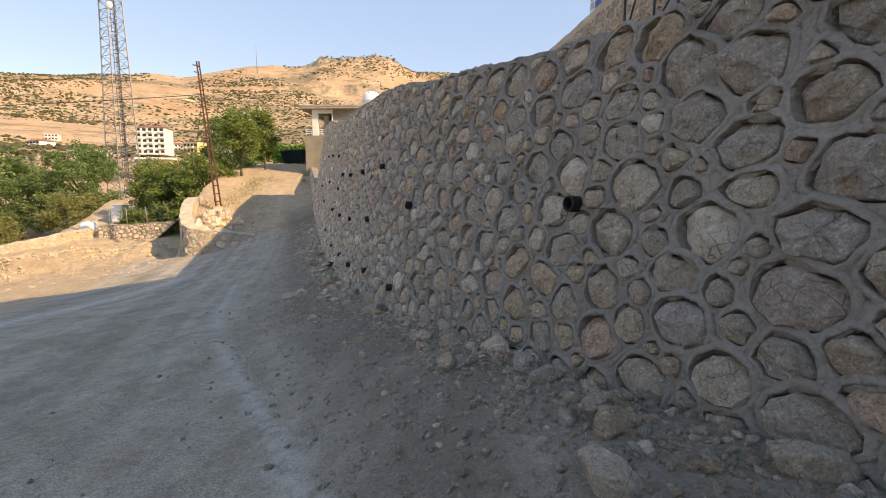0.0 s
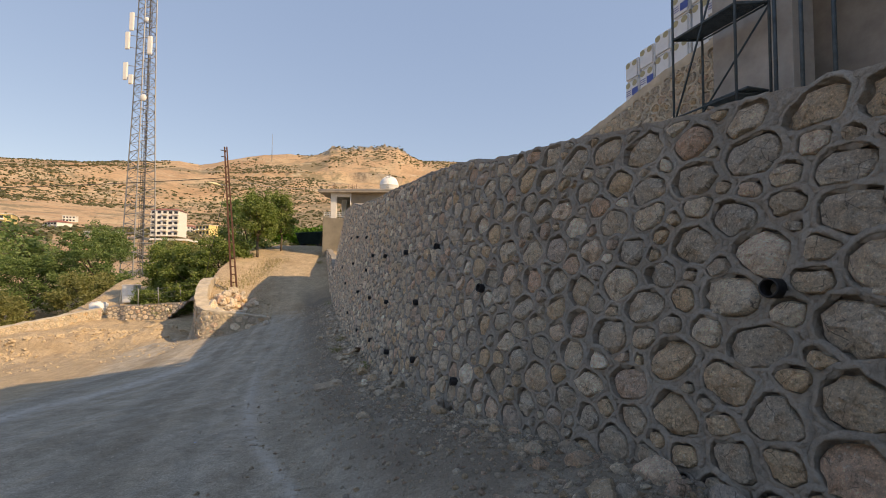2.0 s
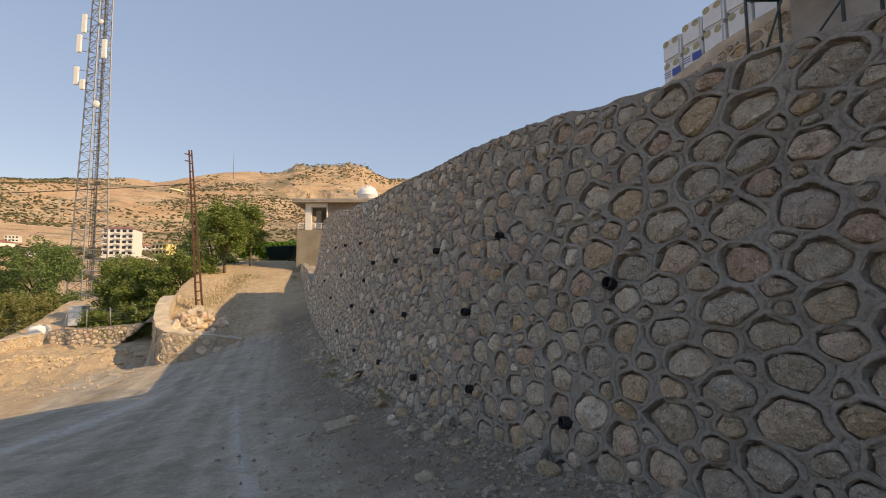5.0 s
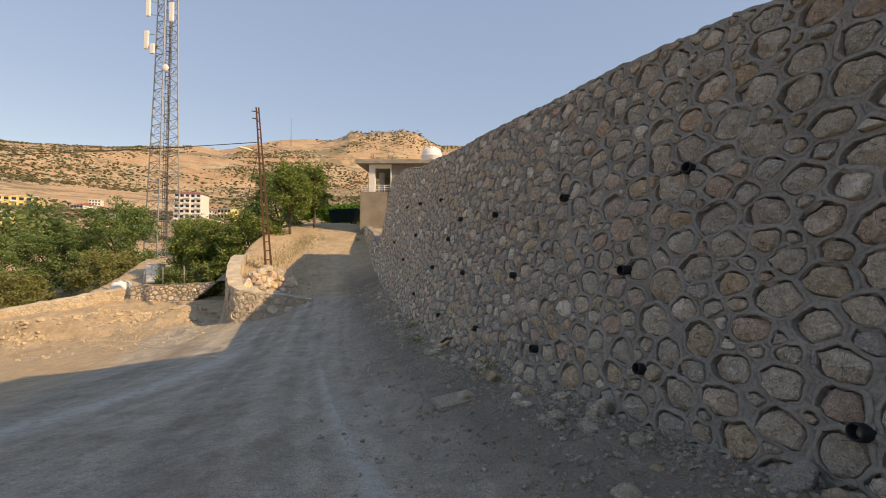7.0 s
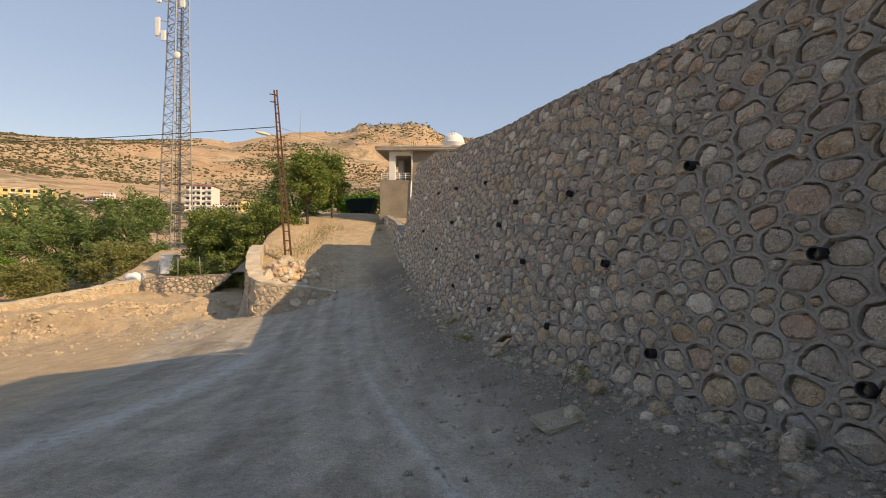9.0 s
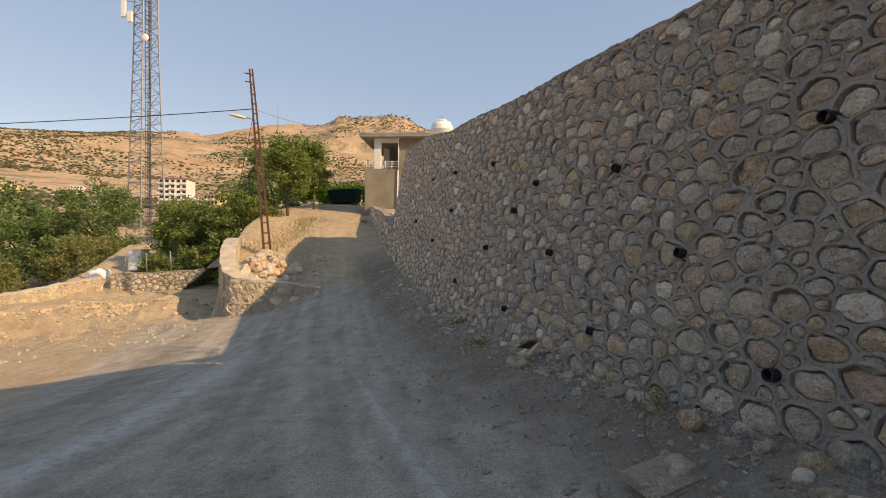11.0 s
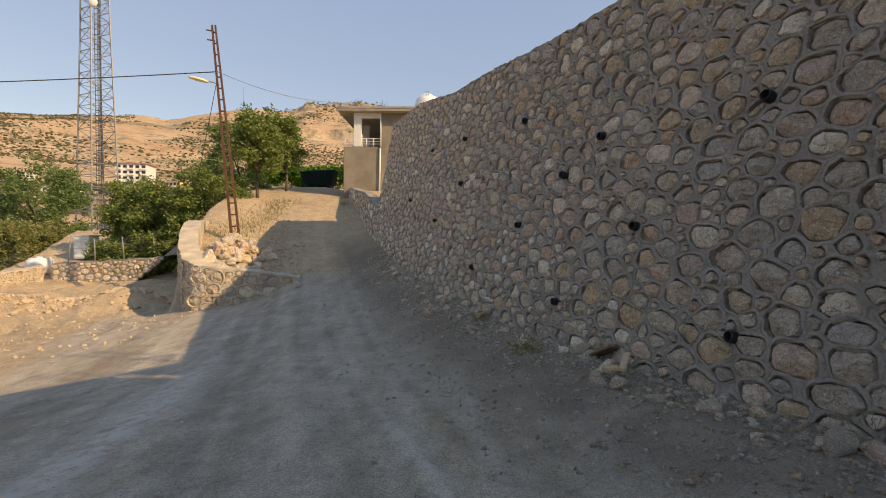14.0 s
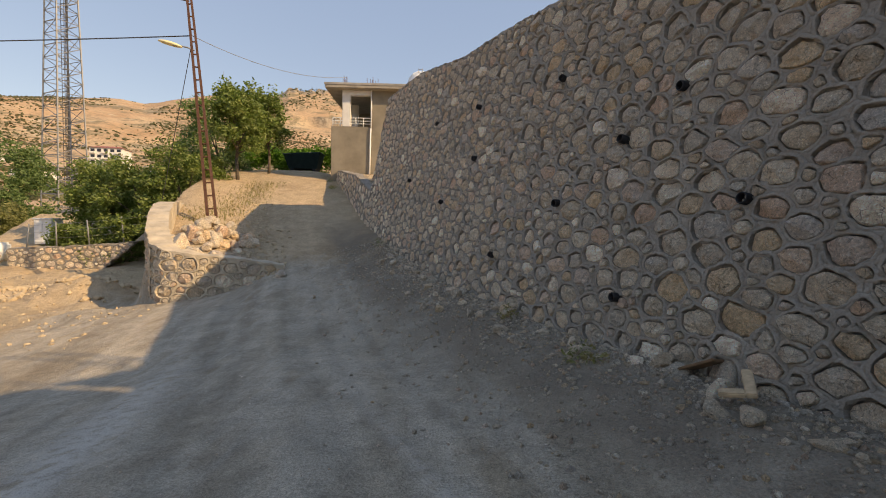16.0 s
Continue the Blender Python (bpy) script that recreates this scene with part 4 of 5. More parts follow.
shell = empty("building", (up(8.5, 6.2), 8.5, 3.8), "unfinished bare concrete building under construction", "building")
# pier top is out of view, sloped to shape the shadow on the road
slab_along("pier", 8.73, 10.43, 6.3, 6.9, 3.6, 9.6, CONCRETE, shell, "", (10.9, 9.5))
slab_along("back_wall", -14, 11.6, 8.2, 8.5, 3.0, 13.5, CONCRETE, shell, "", (13.5, 9.0))
slab_along("side_wall", 9.95, 10.2, 6.6, 8.6, 3.0, 9.5, CONCRETE, shell)
slab_along("floor_slab", -14, 8.5, 6.0, 9.5, 9.2, 9.5, CONCRETE, shell)
# walls added out of view; their slanted tops cast the road's slanted shadow edge
slab_along("upper_wall", 4.8, 8.5, 6.0, 6.3, 9.5, 11, CONCRETE, shell, "", (13.8, 10.9))
slab_along("upper_wall", -14, 4.8, 6.0, 6.3, 9.5, 13.8, CONCRETE, shell)
for y in (3.4, -1.4, -6.5):
    slab_along("column", y, y + 0.45, 6.0, 6.5, 3.0, 9.2, CONCRETE, shell)

up_top = table([10.2, 10.84, 12.19, 15.14, 21, 30], [7.7, 7.56, 7.4, 6.77, 5.6, 5.0])
UPF = Face(lambda u, v: (float(up(u, 6.5) + 0.05 * (v - 6)), u, v), lambda u: (-0.94, -0.33, 0.05))
s4 = lay_stones(10.3, 21, lambda u: 4.6, lambda u: float(up_top(u)) - 0.22, 0.06, 0.15, 19, 20000)
UPPER = masonry("wall_upper_terrace", "upper rubble retaining wall with a sloping cement coping", UPF, 10.25, 21, 0.07, lambda u: 3.6, lambda u: float(up_top(u)), 50, s4, outlines(s4, 0.02, 10, 14, lambda u: 4.6, lambda u: float(up_top(u)) - 0.2), 0.3, CEMENT_CAP, 0.5, (0, 0), "stone", (PALE_STONE, PALE_REST))


def perforated(name, y0, y1, o0, o1, z, parent):
    """A steel deck plank with rows of round-ish holes and turned-down edges."""
    ny, no = 36, 9
    vs, fs = [], []
    for i in range(ny + 1):
        for j in range(no + 1):
            y, o = y0 + (y1 - y0) * i / ny, o0 + (o1 - o0) * j / no
            vs.append(Vector((up(y, o), y, z)) - parent.location)
    for i in range(ny):
        for j in range(no):
            if i % 2 == 1 and j % 2 == 1 and 2 < i < ny - 2:
                continue
            k = i * (no + 1) + j
            fs.append((k, k + no + 1, k + no + 2, k + 1))
    ob = mesh_ob(name, vs, fs, SCAFFOLD, parent)
    bm = bmesh.new()
    bm.from_mesh(ob.data)
    bmesh.ops.solidify(bm, geom=list(bm.faces), thickness=0.03)
    bm.to_mesh(ob.data)
    bm.free()
    return ob


def scaffold():
    y0 = 9.0
    s = empty("scaffolding", (up(9.0, 5.3), 9.0, 4.3), "blue-grey steel tube scaffolding with perforated platform", "scaffolding")
    inv = Matrix.Translation(-s.location)
    ys, hs = (8.9, 10.4), (5.4, 6.05)
    for y in ys:
        for o in hs:
            rod("standard", inv @ Vector((up(y, o), y, 4.0)), inv @ Vector((up(y, o), y, 11.5)), 0.028, SCAFFOLD, s, 8)
    for y in (8.65, 8.19, 7.68):
        rod("prop", inv @ Vector((up(y, 5.9), y, 3.6)), inv @ Vector((up(y, 5.9), y, 9.2)), 0.035, SCAFFOLD, s, 8)
    for z in (5.55, 7.34, 10.0):
        for o in hs:
            rod("ledger", inv @ Vector((up(ys[0], o), ys[0], z)), inv @ Vector((up(ys[1], o), ys[1], z)), 0.022, SCAFFOLD, s, 6)
        for y in ys:
            rod("transom", inv @ Vector((up(y, hs[0]), y, z)), inv @ Vector((up(y, hs[1]), y, z)), 0.022, SCAFFOLD, s, 6)
    rod("diagonal_brace", inv @ Vector((up(10.4, 5.4), 10.4, 5.4)), inv @ Vector((up(9.2, 5.4), 9.2, 8.4)), 0.022, SCAFFOLD, s, 6)
    rod("diagonal_brace", inv @ Vector((up(10.4, 6.05), 10.4, 5.7)), inv @ Vector((up(8.9, 6.05), 8.9, 7.3)), 0.022, SCAFFOLD, s, 6)
    for k in range(2):
        o = hs[0] + 0.02 + k * 0.31
        perforated("platform", ys[0], ys[1], o, o + 0.29, 7.36, s)
    slab_along("platform", ys[0] - 0.2, ys[0] + 0.75, 5.42, 6.0, 5.58, 5.63, SCAFFOLD, s)



scaffold()


def packages():
    """Shrink-wrapped packs of insulation board stacked in steps on the terrace."""
    for y, n in ((13.55, 2), (12.97, 2), (12.4, 2), (11.8, 3), (11.2, 3), (10.75, 2)):
        z = float(up_top(y)) + 0.02
        for k in range(n):
            x = up(y, 6.68)
            p = empty("insulation_pack", (x, y, z + k * 0.6), "white shrink-wrapped pack of insulation board with blue print", "package", "packs stacked on the upper wall")
            p.rotation_euler = (0, 0, radians(19.4 + U(-2, 2)))
            box("wrap", (0.02, -0.29, 0.0), (1.1, 0.29, 0.585), PACK, p, 0.05)
            for side in (-0.145, 0.145):
                bm = bmesh.new()
                bmesh.ops.create_circle(bm, cap_ends=True, segments=16, radius=0.1, matrix=Matrix.Translation((0.014, side, 0.46)) @ pose(0, 0, 0, 0, -90, 0) @ Matrix.Diagonal((0.85, 1.0, 1, 1)))
                part("board_end", bm, WOOL, p, "beige board showing through the wrap")
            if (k + int(y * 10)) % 3:
                continue
            box("blue_band", (0.012, -0.28, 0.12), (0.019, -0.02, 0.32), BLUE, p, 0.0, "blue printed panel")
            for q in range(3):
                box("print_line", (0.012, 0.03, 0.16 + q * 0.06), (0.018, 0.25, 0.18 + q * 0.06), BLUE, p, 0.0)


packages()


# ---- plants ----
def crown(name, lobes, count, leaf, mat, parent, seed, wide=1.0):
    """A mass of small bent leaves in clumps about the given lobes (centre, radii)."""
    rng = np.random.default_rng(seed)
    tot = sum(r[0] * r[1] for _, r in lobes)
    vs, fs = [], []
    for c, r in lobes:
        n = int(count * r[0] * r[1] / tot)
        clumps = max(6, n // 42)
        d = rng.normal(size=(clumps, 3))
        d /= np.linalg.norm(d, axis=1)[:, None]
        d *= (rng.uniform(0.2, 1.0, clumps) ** 0.45)[:, None]
        cen = np.array(c) + d * np.array(r) * rng.uniform(0.8, 1.12, clumps)[:, None]
        for q in cen:
            m = n // clumps
            p = q + rng.normal(size=(m, 3)) * leaf * np.array([2.0, 2.0, 1.35])
            a = rng.normal(size=(m, 3))
            a[:, 2] *= 0.6
            a /= np.linalg.norm(a, axis=1)[:, None]
            b = np.cross(a, rng.normal(size=(m, 3)))
            b /= np.linalg.norm(b, axis=1)[:, None]
            s = leaf * rng.uniform(0.6, 1.3, m)[:, None]
            nrm = np.cross(a, b) * s * 0.18
            k = len(vs)
            quad = np.stack([p - a * s, p - b * s * 0.42 * wide + nrm, p + a * s, p + b * s * 0.42 * wide + nrm], 1)
            vs.extend(quad.reshape(-1, 3).tolist())
            fs.extend([(k + 4 * i, k + 4 * i + 1, k + 4 * i + 2, k + 4 * i + 3) for i in range(m)])
    return mesh_ob(name, vs, fs, mat, parent)


def tree(x, y, height, spread, mat, label, seed, leaf=0.1, count=5200, trunk=0.14, bare=0.25, z=None, group=""):
    rng = np.random.default_rng(seed)
    base = gz(x, y) - 0.1 if z is None else z
    t = empty("tree", (x, y, base), label, "tree", group)
    bm = bmesh.new()
    top = Vector((rng.uniform(-0.2, 0.2), rng.uniform(-0.2, 0.2), height * 0.55))
    mid = Vector((rng.uniform(-0.15, 0.15), rng.uniform(-0.15, 0.15), height * bare))
    add_rod(bm, (0, 0, -0.1), mid, trunk, 9, trunk * 0.8)
    add_rod(bm, mid, top, trunk * 0.8, 8, trunk * 0.35)
    lobes = []
    n = 13
    for k in range(n):
        a = k * 2.4 + rng.uniform(-0.4, 0.4)
        hgt = height * (bare + 0.1 + (0.86 - bare) * (k + 0.6) / n * rng.uniform(0.85, 1.08))
        out = spread * (0.78 - 0.6 * abs((hgt / height) - 0.5)) * rng.uniform(0.65, 1.1)
        c = Vector((out * math.cos(a), out * math.sin(a), hgt))
        s0 = mid + (top - mid) * min(1, max(0, (hgt / height - bare) * 1.1))
        add_rod(bm, s0, c, trunk * 0.38, 6, trunk * 0.1)
        rr = spread * rng.uniform(0.24, 0.46)
        lobes.append((c, (rr, rr, rr * rng.uniform(0.65, 1.0))))
    for k in range(4):
        a = rng.uniform(0, 6.28)
        lobes.append((Vector((spread * 0.45 * math.cos(a), spread * 0.45 * math.sin(a), height * rng.uniform(0.84, 1.0))), (spread * 0.16, spread * 0.16, height * 0.1)))
    part("trunk", bm, BARK, t, "", True)
    crown("crown", lobes, int(count * 1.15), leaf, mat, t, seed + 1, 1.2)
    return t


W = "bright green walnut tree with dusty leaves beside the road"
tree(-17.0, 37.0, 5.2, 1.5, LEAF_A, W, 1, 0.105, 7000, 0.11)
tree(-16.3, 40.0, 4.9, 1.2, LEAF_A, W, 2, 0.1, 4600, 0.09)
tree(-19.4, 36.3, 6.0, 2.1, LEAF_A, "leafy green fruit tree behind the fence", 3, 0.101, 8250, 0.12, 0.1)
tree(-22.0, 36.6, 4.8, 2.2, LEAF_A, "leafy green fruit tree behind the fence", 4, 0.101, 9000, 0.12, 0.1)
tree(-24.8, 38.0, 4.2, 2.1, LEAF_A, "leafy green fruit tree behind the fence", 5, 0.101, 7500, 0.12, 0.1)
for bx, by, bh, bs in ((-25.3, 35.7, 1.7, 0.9), (-23.8, 35.4, 1.9, 1.1), (-22.3, 35.5, 2.2, 1.2), (-20.8, 35.4, 2.0, 1.1), (-19.4, 35.3, 1.9, 1.0)):
    tree(bx, by, bh, bs, LEAF_A, "low green bush behind the garden fence", int(-bx * 10), 0.09, 2600, 0.05, 0.05, None, "bushes behind the fence")
tree(-19.8, 41.5, 7.6, 2.9, LEAF_B, "dark green tree in the garden", 6, 0.109, 7500, 0.14, 0.12)
tree(-38.5, 47.0, 8.6, 4.0, LEAF_B, "broad dark green oak below the road", 7, 0.125, 16500, 0.25, 0.12)
tree(-43.5, 45.0, 6.4, 3.2, LEAF_B, "broad dark green oak below the road", 8, 0.117, 12000, 0.2, 0.12)
tree(-35.6, 42.5, 4.6, 2.7, LEAF_C, "dusty olive-green tree below the parapet", 9, 0.109, 10500, 0.16, 0.12)
tree(-40.6, 39.0, 3.6, 2.2, LEAF_C, "dusty olive-green tree below the parapet", 10, 0.101, 9000, 0.12, 0.2)
tree(-47.5, 41.0, 4.2, 2.4, LEAF_V, "bright green shrub below the parapet", 11, 0.109, 9000, 0.14, 0.15)
tree(-53.0, 47.0, 5.2, 3.0, LEAF_B, "broad dark green oak below the road", 12, 0.125, 9000, 0.2, 0.12)
tree(-33.0, 52.0, 3.6, 3.0, LEAF_B, "dark green tree behind the mast", 13, 0.125, 8250, 0.2, 0.1)
tree(-28.5, 46.0, 3.3, 2.2, LEAF_C, "dry brownish green tree by the mast", 14, 0.109, 6750, 0.14, 0.1)

hedge = empty("hedge", (-15.6, 48.0, gz(-15.6, 48)), "dense bright green vine hedge behind the bin", "hedge")
crown("foliage", [(Vector((dx, U(-0.3, 0.3), U(0.9, 1.5))), (1.1, 0.9, 0.95)) for dx in np.arange(-5, 3.4, 0.8)], 9000, 0.13, LEAF_V, hedge, 40, 1.4)


def skip():
    x, y = -15.7, 46.2
    s = empty("skip_container", (x, y, gz(x, y)), "dark green steel skip container by the hedge", "container")
    bm = bmesh.new()
    v = [bm.verts.new(p) for p in ((-1.0, -0.6, 0.15), (1.0, -0.6, 0.15), (1.0, 0.6, 0.15), (-1.0, 0.6, 0.15), (-1.35, -0.75, 1.15), (1.3, -0.75, 1.3), (1.3, 0.75, 1.3), (-1.35, 0.75, 1.15))]
    for f in ((3, 2, 1, 0), (0, 1, 5, 4), (1, 2, 6, 5), (2, 3, 7, 6), (3, 0, 4, 7)):
        bm.faces.new([v[i] for i in f])
    bmesh.ops.solidify(bm, geom=list(bm.faces), thickness=0.05)
    part("tub", bm, GREEN_METAL, s)
    rods("rim", [((-1.36, -0.76, 1.16), (1.31, -0.76, 1.31)), ((1.31, -0.76, 1.31), (1.31, 0.76, 1.31)), ((-1.36, -0.76, 1.16), (-1.36, 0.76, 1.16))], 0.05, GREEN_METAL, s, 6)
    for dx in (-0.8, 0.8):
        box("skid", (dx - 0.1, -0.6, -0.05), (dx + 0.1, 0.6, 0.16), DARKMETAL, s, 0.01)


skip()


# ---- left side: parapet, fence wall, tank, hut ----
def line_wall(name, label, pts, tops, thick, seed, rmax, mat, mats, du=0.06):
    ls = [0.0]
    for a, b in zip(pts, pts[1:]):
        ls.append(ls[-1] + math.dist(a, b))
    at = lambda u, v: (float(np.interp(u, ls, [p[0] for p in pts])), float(np.interp(u, ls, [p[1] for p in pts])), v)

    def out(u):
        a, b = at(u - 0.4, 0), at(u + 0.4, 0)
        d = Vector((b[0] - a[0], b[1] - a[1], 0)).normalized()
        n = Vector((0, 0, 1)).cross(d)
        return n if n.dot(Vector((-6, 12, 0)) - Vector(a)) > 0 else -n
    lo_t = [gz(*(Vector(p) + 0.3 * out(l).to_2d())) - 0.2 for p, l in zip(pts, ls)]
    lo, hi = (lambda u: float(np.interp(u, ls, lo_t))), (lambda u: float(np.interp(u, ls, tops)))
    st = lay_stones(0.1, ls[-1] - 0.1, lo, lambda u: hi(u) - 0.03, 0.08, rmax, seed, 14000)
    return masonry(name, label, Face(at, out), 0, ls[-1], du, lo, hi, 26, st, outlines(st, 0.025, 10, seed, lo, hi), 0.05, mat, thick, (0, 0), "stone", mats)


line_wall("wall_parapet", "low sunlit stone parapet along the edge of the terrace", [(-33.5, 8), (-30, 20), (-28.6, 28), (-27.2, 33.8)], [-2.9, -2.2, -1.45, -0.72], 0.45, 51, 0.16, CEMENT_CAP, (PALE_STONE, PALE_REST), 0.1)
line_wall("wall_fence", "low dry-stone garden wall with fence posts on it", [(-26.9, 34.0), (-23.0, 34.4), (-18.2, 34.2)], [-0.62, -0.38, 0.1], 0.4, 52, 0.17, MORTAR, (PALE_STONE, STONE_REST), 0.07)
for k, (x, t) in enumerate(((-26.4, -0.55), (-24.9, -0.4), (-23.3, -0.3), (-21.6, -0.1), (-20.0, 0.08))):
    y = 34.45
    rod("fence_post", (x, y, t - 0.3), (x + U(-0.12, 0.12), y + U(-0.1, 0.1), t + 1.15), 0.035, GALV, None, 8)
    tagged(scene.collection.objects[-1], "thin grey fence post on the garden wall", "fence post", "fence posts")
for h in (0.35, 0.7, 1.05):
    cable("fence_wire", [(-26.4, 34.45, -0.55 + h), (-23.3, 34.45, -0.3 + h), (-20.0, 34.45, 0.08 + h)], 0.006, GALV, "slack wire of the garden fence", "fence wire")


def hut():
    x, y = -28.0, 38.0
    z = gz(x, y)
    h = max(0.6, 0.9 - z)
    s = empty("hut", (x, y, z), "small white equipment cabinet by the fence", "cabinet")
    box("body", (-0.5, -0.45, 0.0), (0.5, 0.45, h - 0.08), WHITE, s, 0.04)
    box("roof", (-0.55, -0.5, h - 0.08), (0.55, 0.5, h), WHITE, s, 0.03)
    box("door", (-0.42, -0.475, 0.1), (0.0, -0.45, h - 0.2), WHITE, s, 0.01)
    x, y = -28.55, 35.2
    z = gz(x, y)
    b = empty("plastic_tank", (x, y, z), "white plastic water barrel on its side", "tank")
    zc = -0.75 - z
    bm = bmesh.new()
    bmesh.ops.create_cone(bm, cap_ends=True, segments=20, radius1=0.62, radius2=0.62, depth=max(0.9, zc + 0.35), matrix=Matrix.Translation((0, 0, max(0.9, zc + 0.35) / 2)))
    bmesh.ops.bevel(bm, geom=[e for e in bm.edges if abs(e.verts[0].co.z - e.verts[1].co.z) < 1e-4], offset=0.1, segments=3, affect='EDGES')
    part("body", bm, WHITE, b, "", True)
    bm = bmesh.new()
    add_rod(bm, (0, 0, max(0.9, zc + 0.35)), (0, 0, max(0.9, zc + 0.35) + 0.08), 0.2, 14)
    part("lid", bm, WHITE, b)


hut()


# ---- far buildings ----
def block(name, x, y, w, dpt, h, floors, cols, wall, label, turn, roof=True, z=None):
    z = gz(x, y) - 0.5 if z is None else z
    b = empty(name, (x, y, z), label, "building")
    b.rotation_euler = (0, 0, radians(turn))
    box("wall", (-w / 2, 0, 0), (w / 2, dpt, h), wall, b, 0.05)
    if roof:
        bm = bmesh.new()
        v = [bm.verts.new(p) for p in ((-w / 2 - 0.6, -0.6, h), (w / 2 + 0.6, -0.6, h), (w / 2 + 0.6, dpt + 0.6, h), (-w / 2 - 0.6, dpt + 0.6, h), (-w / 2 + 3, dpt / 2, h + 1.5), (w / 2 - 3, dpt / 2, h + 1.5))]
        for f in ((3, 2, 1, 0), (0, 1, 5, 4), (1, 2, 5), (2, 3, 4, 5), (3, 0, 4)):
            bm.faces.new([v[i] for i in f])
        part("roof", bm, REDROOF, b, "dull red roof")
    else:
        box("roof", (-w / 2 - 0.4, -0.4, h), (w / 2 + 0.4, dpt + 0.4, h + 0.3), PALE_PLASTER, b, 0.03)
    fh = h / floors
    for i in range(floors):
        for j in range(cols):
            cx = -w / 2 + w * (j + 0.5) / cols
            win = box("window", (cx - w / cols * 0.3, -0.1, i * fh + fh * 0.32), (cx + w / cols * 0.3, 0.02, i * fh + fh * 0.8), GLASS, b, 0.02)
            if j % 2 == 0:
                box("balcony", (cx - w / cols * 0.46, -1.1, i * fh + fh * 0.02), (cx + w / cols * 0.46, 0.0, i * fh + fh * 0.3), PALE_PLASTER, b, 0.03)
    return b


block("apartment_building", -163.5, 250, 14, 12, 14.2, 5, 5, PALE_PLASTER, "white five-storey apartment block with dark windows", 12, True, 20.8)
block("yellow_building", -268, 250, 26, 14, 13.5, 4, 8, YELLOW, "yellow institutional building in the valley", 35, False, 20.0)
block("outbuilding", -46.8, 72, 4.6, 6, 4.6, 1, 3, YELLOW, "small cream building with a flat white roof", 14, False, 2.2)
rng = np.random.default_rng(77)
for k in range(16):
    a, r = radians(rng.uniform(-52, -24)), rng.uniform(230, 620)
    x, y = -4 + r * math.sin(a), 6 + r * math.cos(a)
    if abs(x + 159) < 22 and y < 260:
        continue
    block("village_house", x, y, rng.uniform(9, 15), 9, rng.uniform(4, 8), 2, 4, PALE_PLASTER if k % 3 else YELLOW, "small pale village house in the valley", rng.uniform(-30, 40), k % 2 == 0)
rod("far_mast", (-630, 1500, gz(-630, 1500) + 60), (-630, 1500, gz(-630, 1500) + 150), 1.2, GALV, None, 5, 0.4)
tagged(scene.collection.objects[-1], "thin radio mast on the hill crest", "mast")


# ---- scrub, weeds and stones: uncountable stuff ----
def scatter_scrub():
    rng = np.random.default_rng(5)
    ico = bmesh.new()
    bmesh.ops.create_icosphere(ico, subdivisions=1, radius=1.0)
    P = np.array([v.co[:] for v in ico.verts])
    T = [[v.index for v in f.verts] for f in ico.faces]
    ico.free()
    n = 52000
    a = np.radians(rng.uniform(-62, 12, n))
    r = np.where(rng.uniform(size=n) < 0.2, rng.uniform(110, 420, n), rng.uniform(420, 2200, n))
    x, y = -4 + r * np.sin(a), 6 + r * np.cos(a)
    keep = (fbm(x, y, 0.009, 4, 60) + fbm(x, y, 0.0022, 2, 61) * 0.8 + rng.uniform(-0.2, 0.2, n) + np.interp(r, [300, 1100, 1900], [-0.06, 0.0, 0.1])) > 0.08
    x, y, r = x[keep], y[keep], r[keep]
    z = land(x, y)
    s = rng.uniform(0.5, 1.4, len(x)) ** 1.6 * (1 + r / 1500)
    size = np.stack([s * rng.uniform(0.8, 1.6, len(x)), s, s * rng.uniform(0.5, 0.95, len(x))], 1)
    vs = (P[None] * (1 + 0.35 * rng.standard_normal((len(x), len(P), 1))) * size[:, None] + np.stack([x, y, z + s * 0.3], 1)[:, None]).reshape(-1, 3).tolist()
    fs = (np.array(T)[None] + len(P) * np.arange(len(x))[:, None, None]).reshape(-1, 3).tolist()
    ob = mesh_ob("scrub", vs, fs, SCRUB)
    tagged(ob, "scattered dark scrub and trees on the dry hills", "scrub", "", "stuff")


scatter_scrub()
for k in range(34):
    a, r = radians(U(-58, -20)), U(75, 260)
    x, y = -4 + r * math.sin(a), 6 + r * math.cos(a)
    if abs(x + 0.66 * y) < 14:
        continue
    tree(x, y, U(4, 8), U(2, 3.6), LEAF_B if k % 3 else LEAF_A, "green tree in the valley", 100 + k, 0.35, 700, 0.2, 0.12, None, "trees in the valley")


def gravel(name, n, place, smin, smax, mat, label, seed):
    rng = np.random.default_rng(seed)
    base = []
    for k in range(6):
        me = rock_mesh("chip", mat, 1.0, 40 + k, 0.6, 1, 0.5)
        base.append((np.array([v.co[:] for v in me.vertices]), [list(p.vertices) for p in me.polygons]))
        bpy.data.meshes.remove(me)
    xs, ys = place(rng, n)
    zs = land(xs, ys)
    vs, fs = [], []
    for x, y, z in zip(xs, ys, zs):
        V, T = base[rng.integers(6)]
        s = smin + (smax - smin) * rng.uniform() ** 2.3
        c, si = math.cos(rng.uniform(0, 6.28)), math.sin(rng.uniform(0, 6.28))
        q = np.stack([(V[:, 0] * c - V[:, 1] * si), (V[:, 0] * si + V[:, 1] * c), V[:, 2]], 1) * s + (x, y, z + s * 0.15)
        k = len(vs)
        vs.extend(q.tolist())
        fs.extend([[i + k for i in t] for t in T])
    return tagged(mesh_ob(name, vs, fs, mat), label, "gravel", "", "stuff")


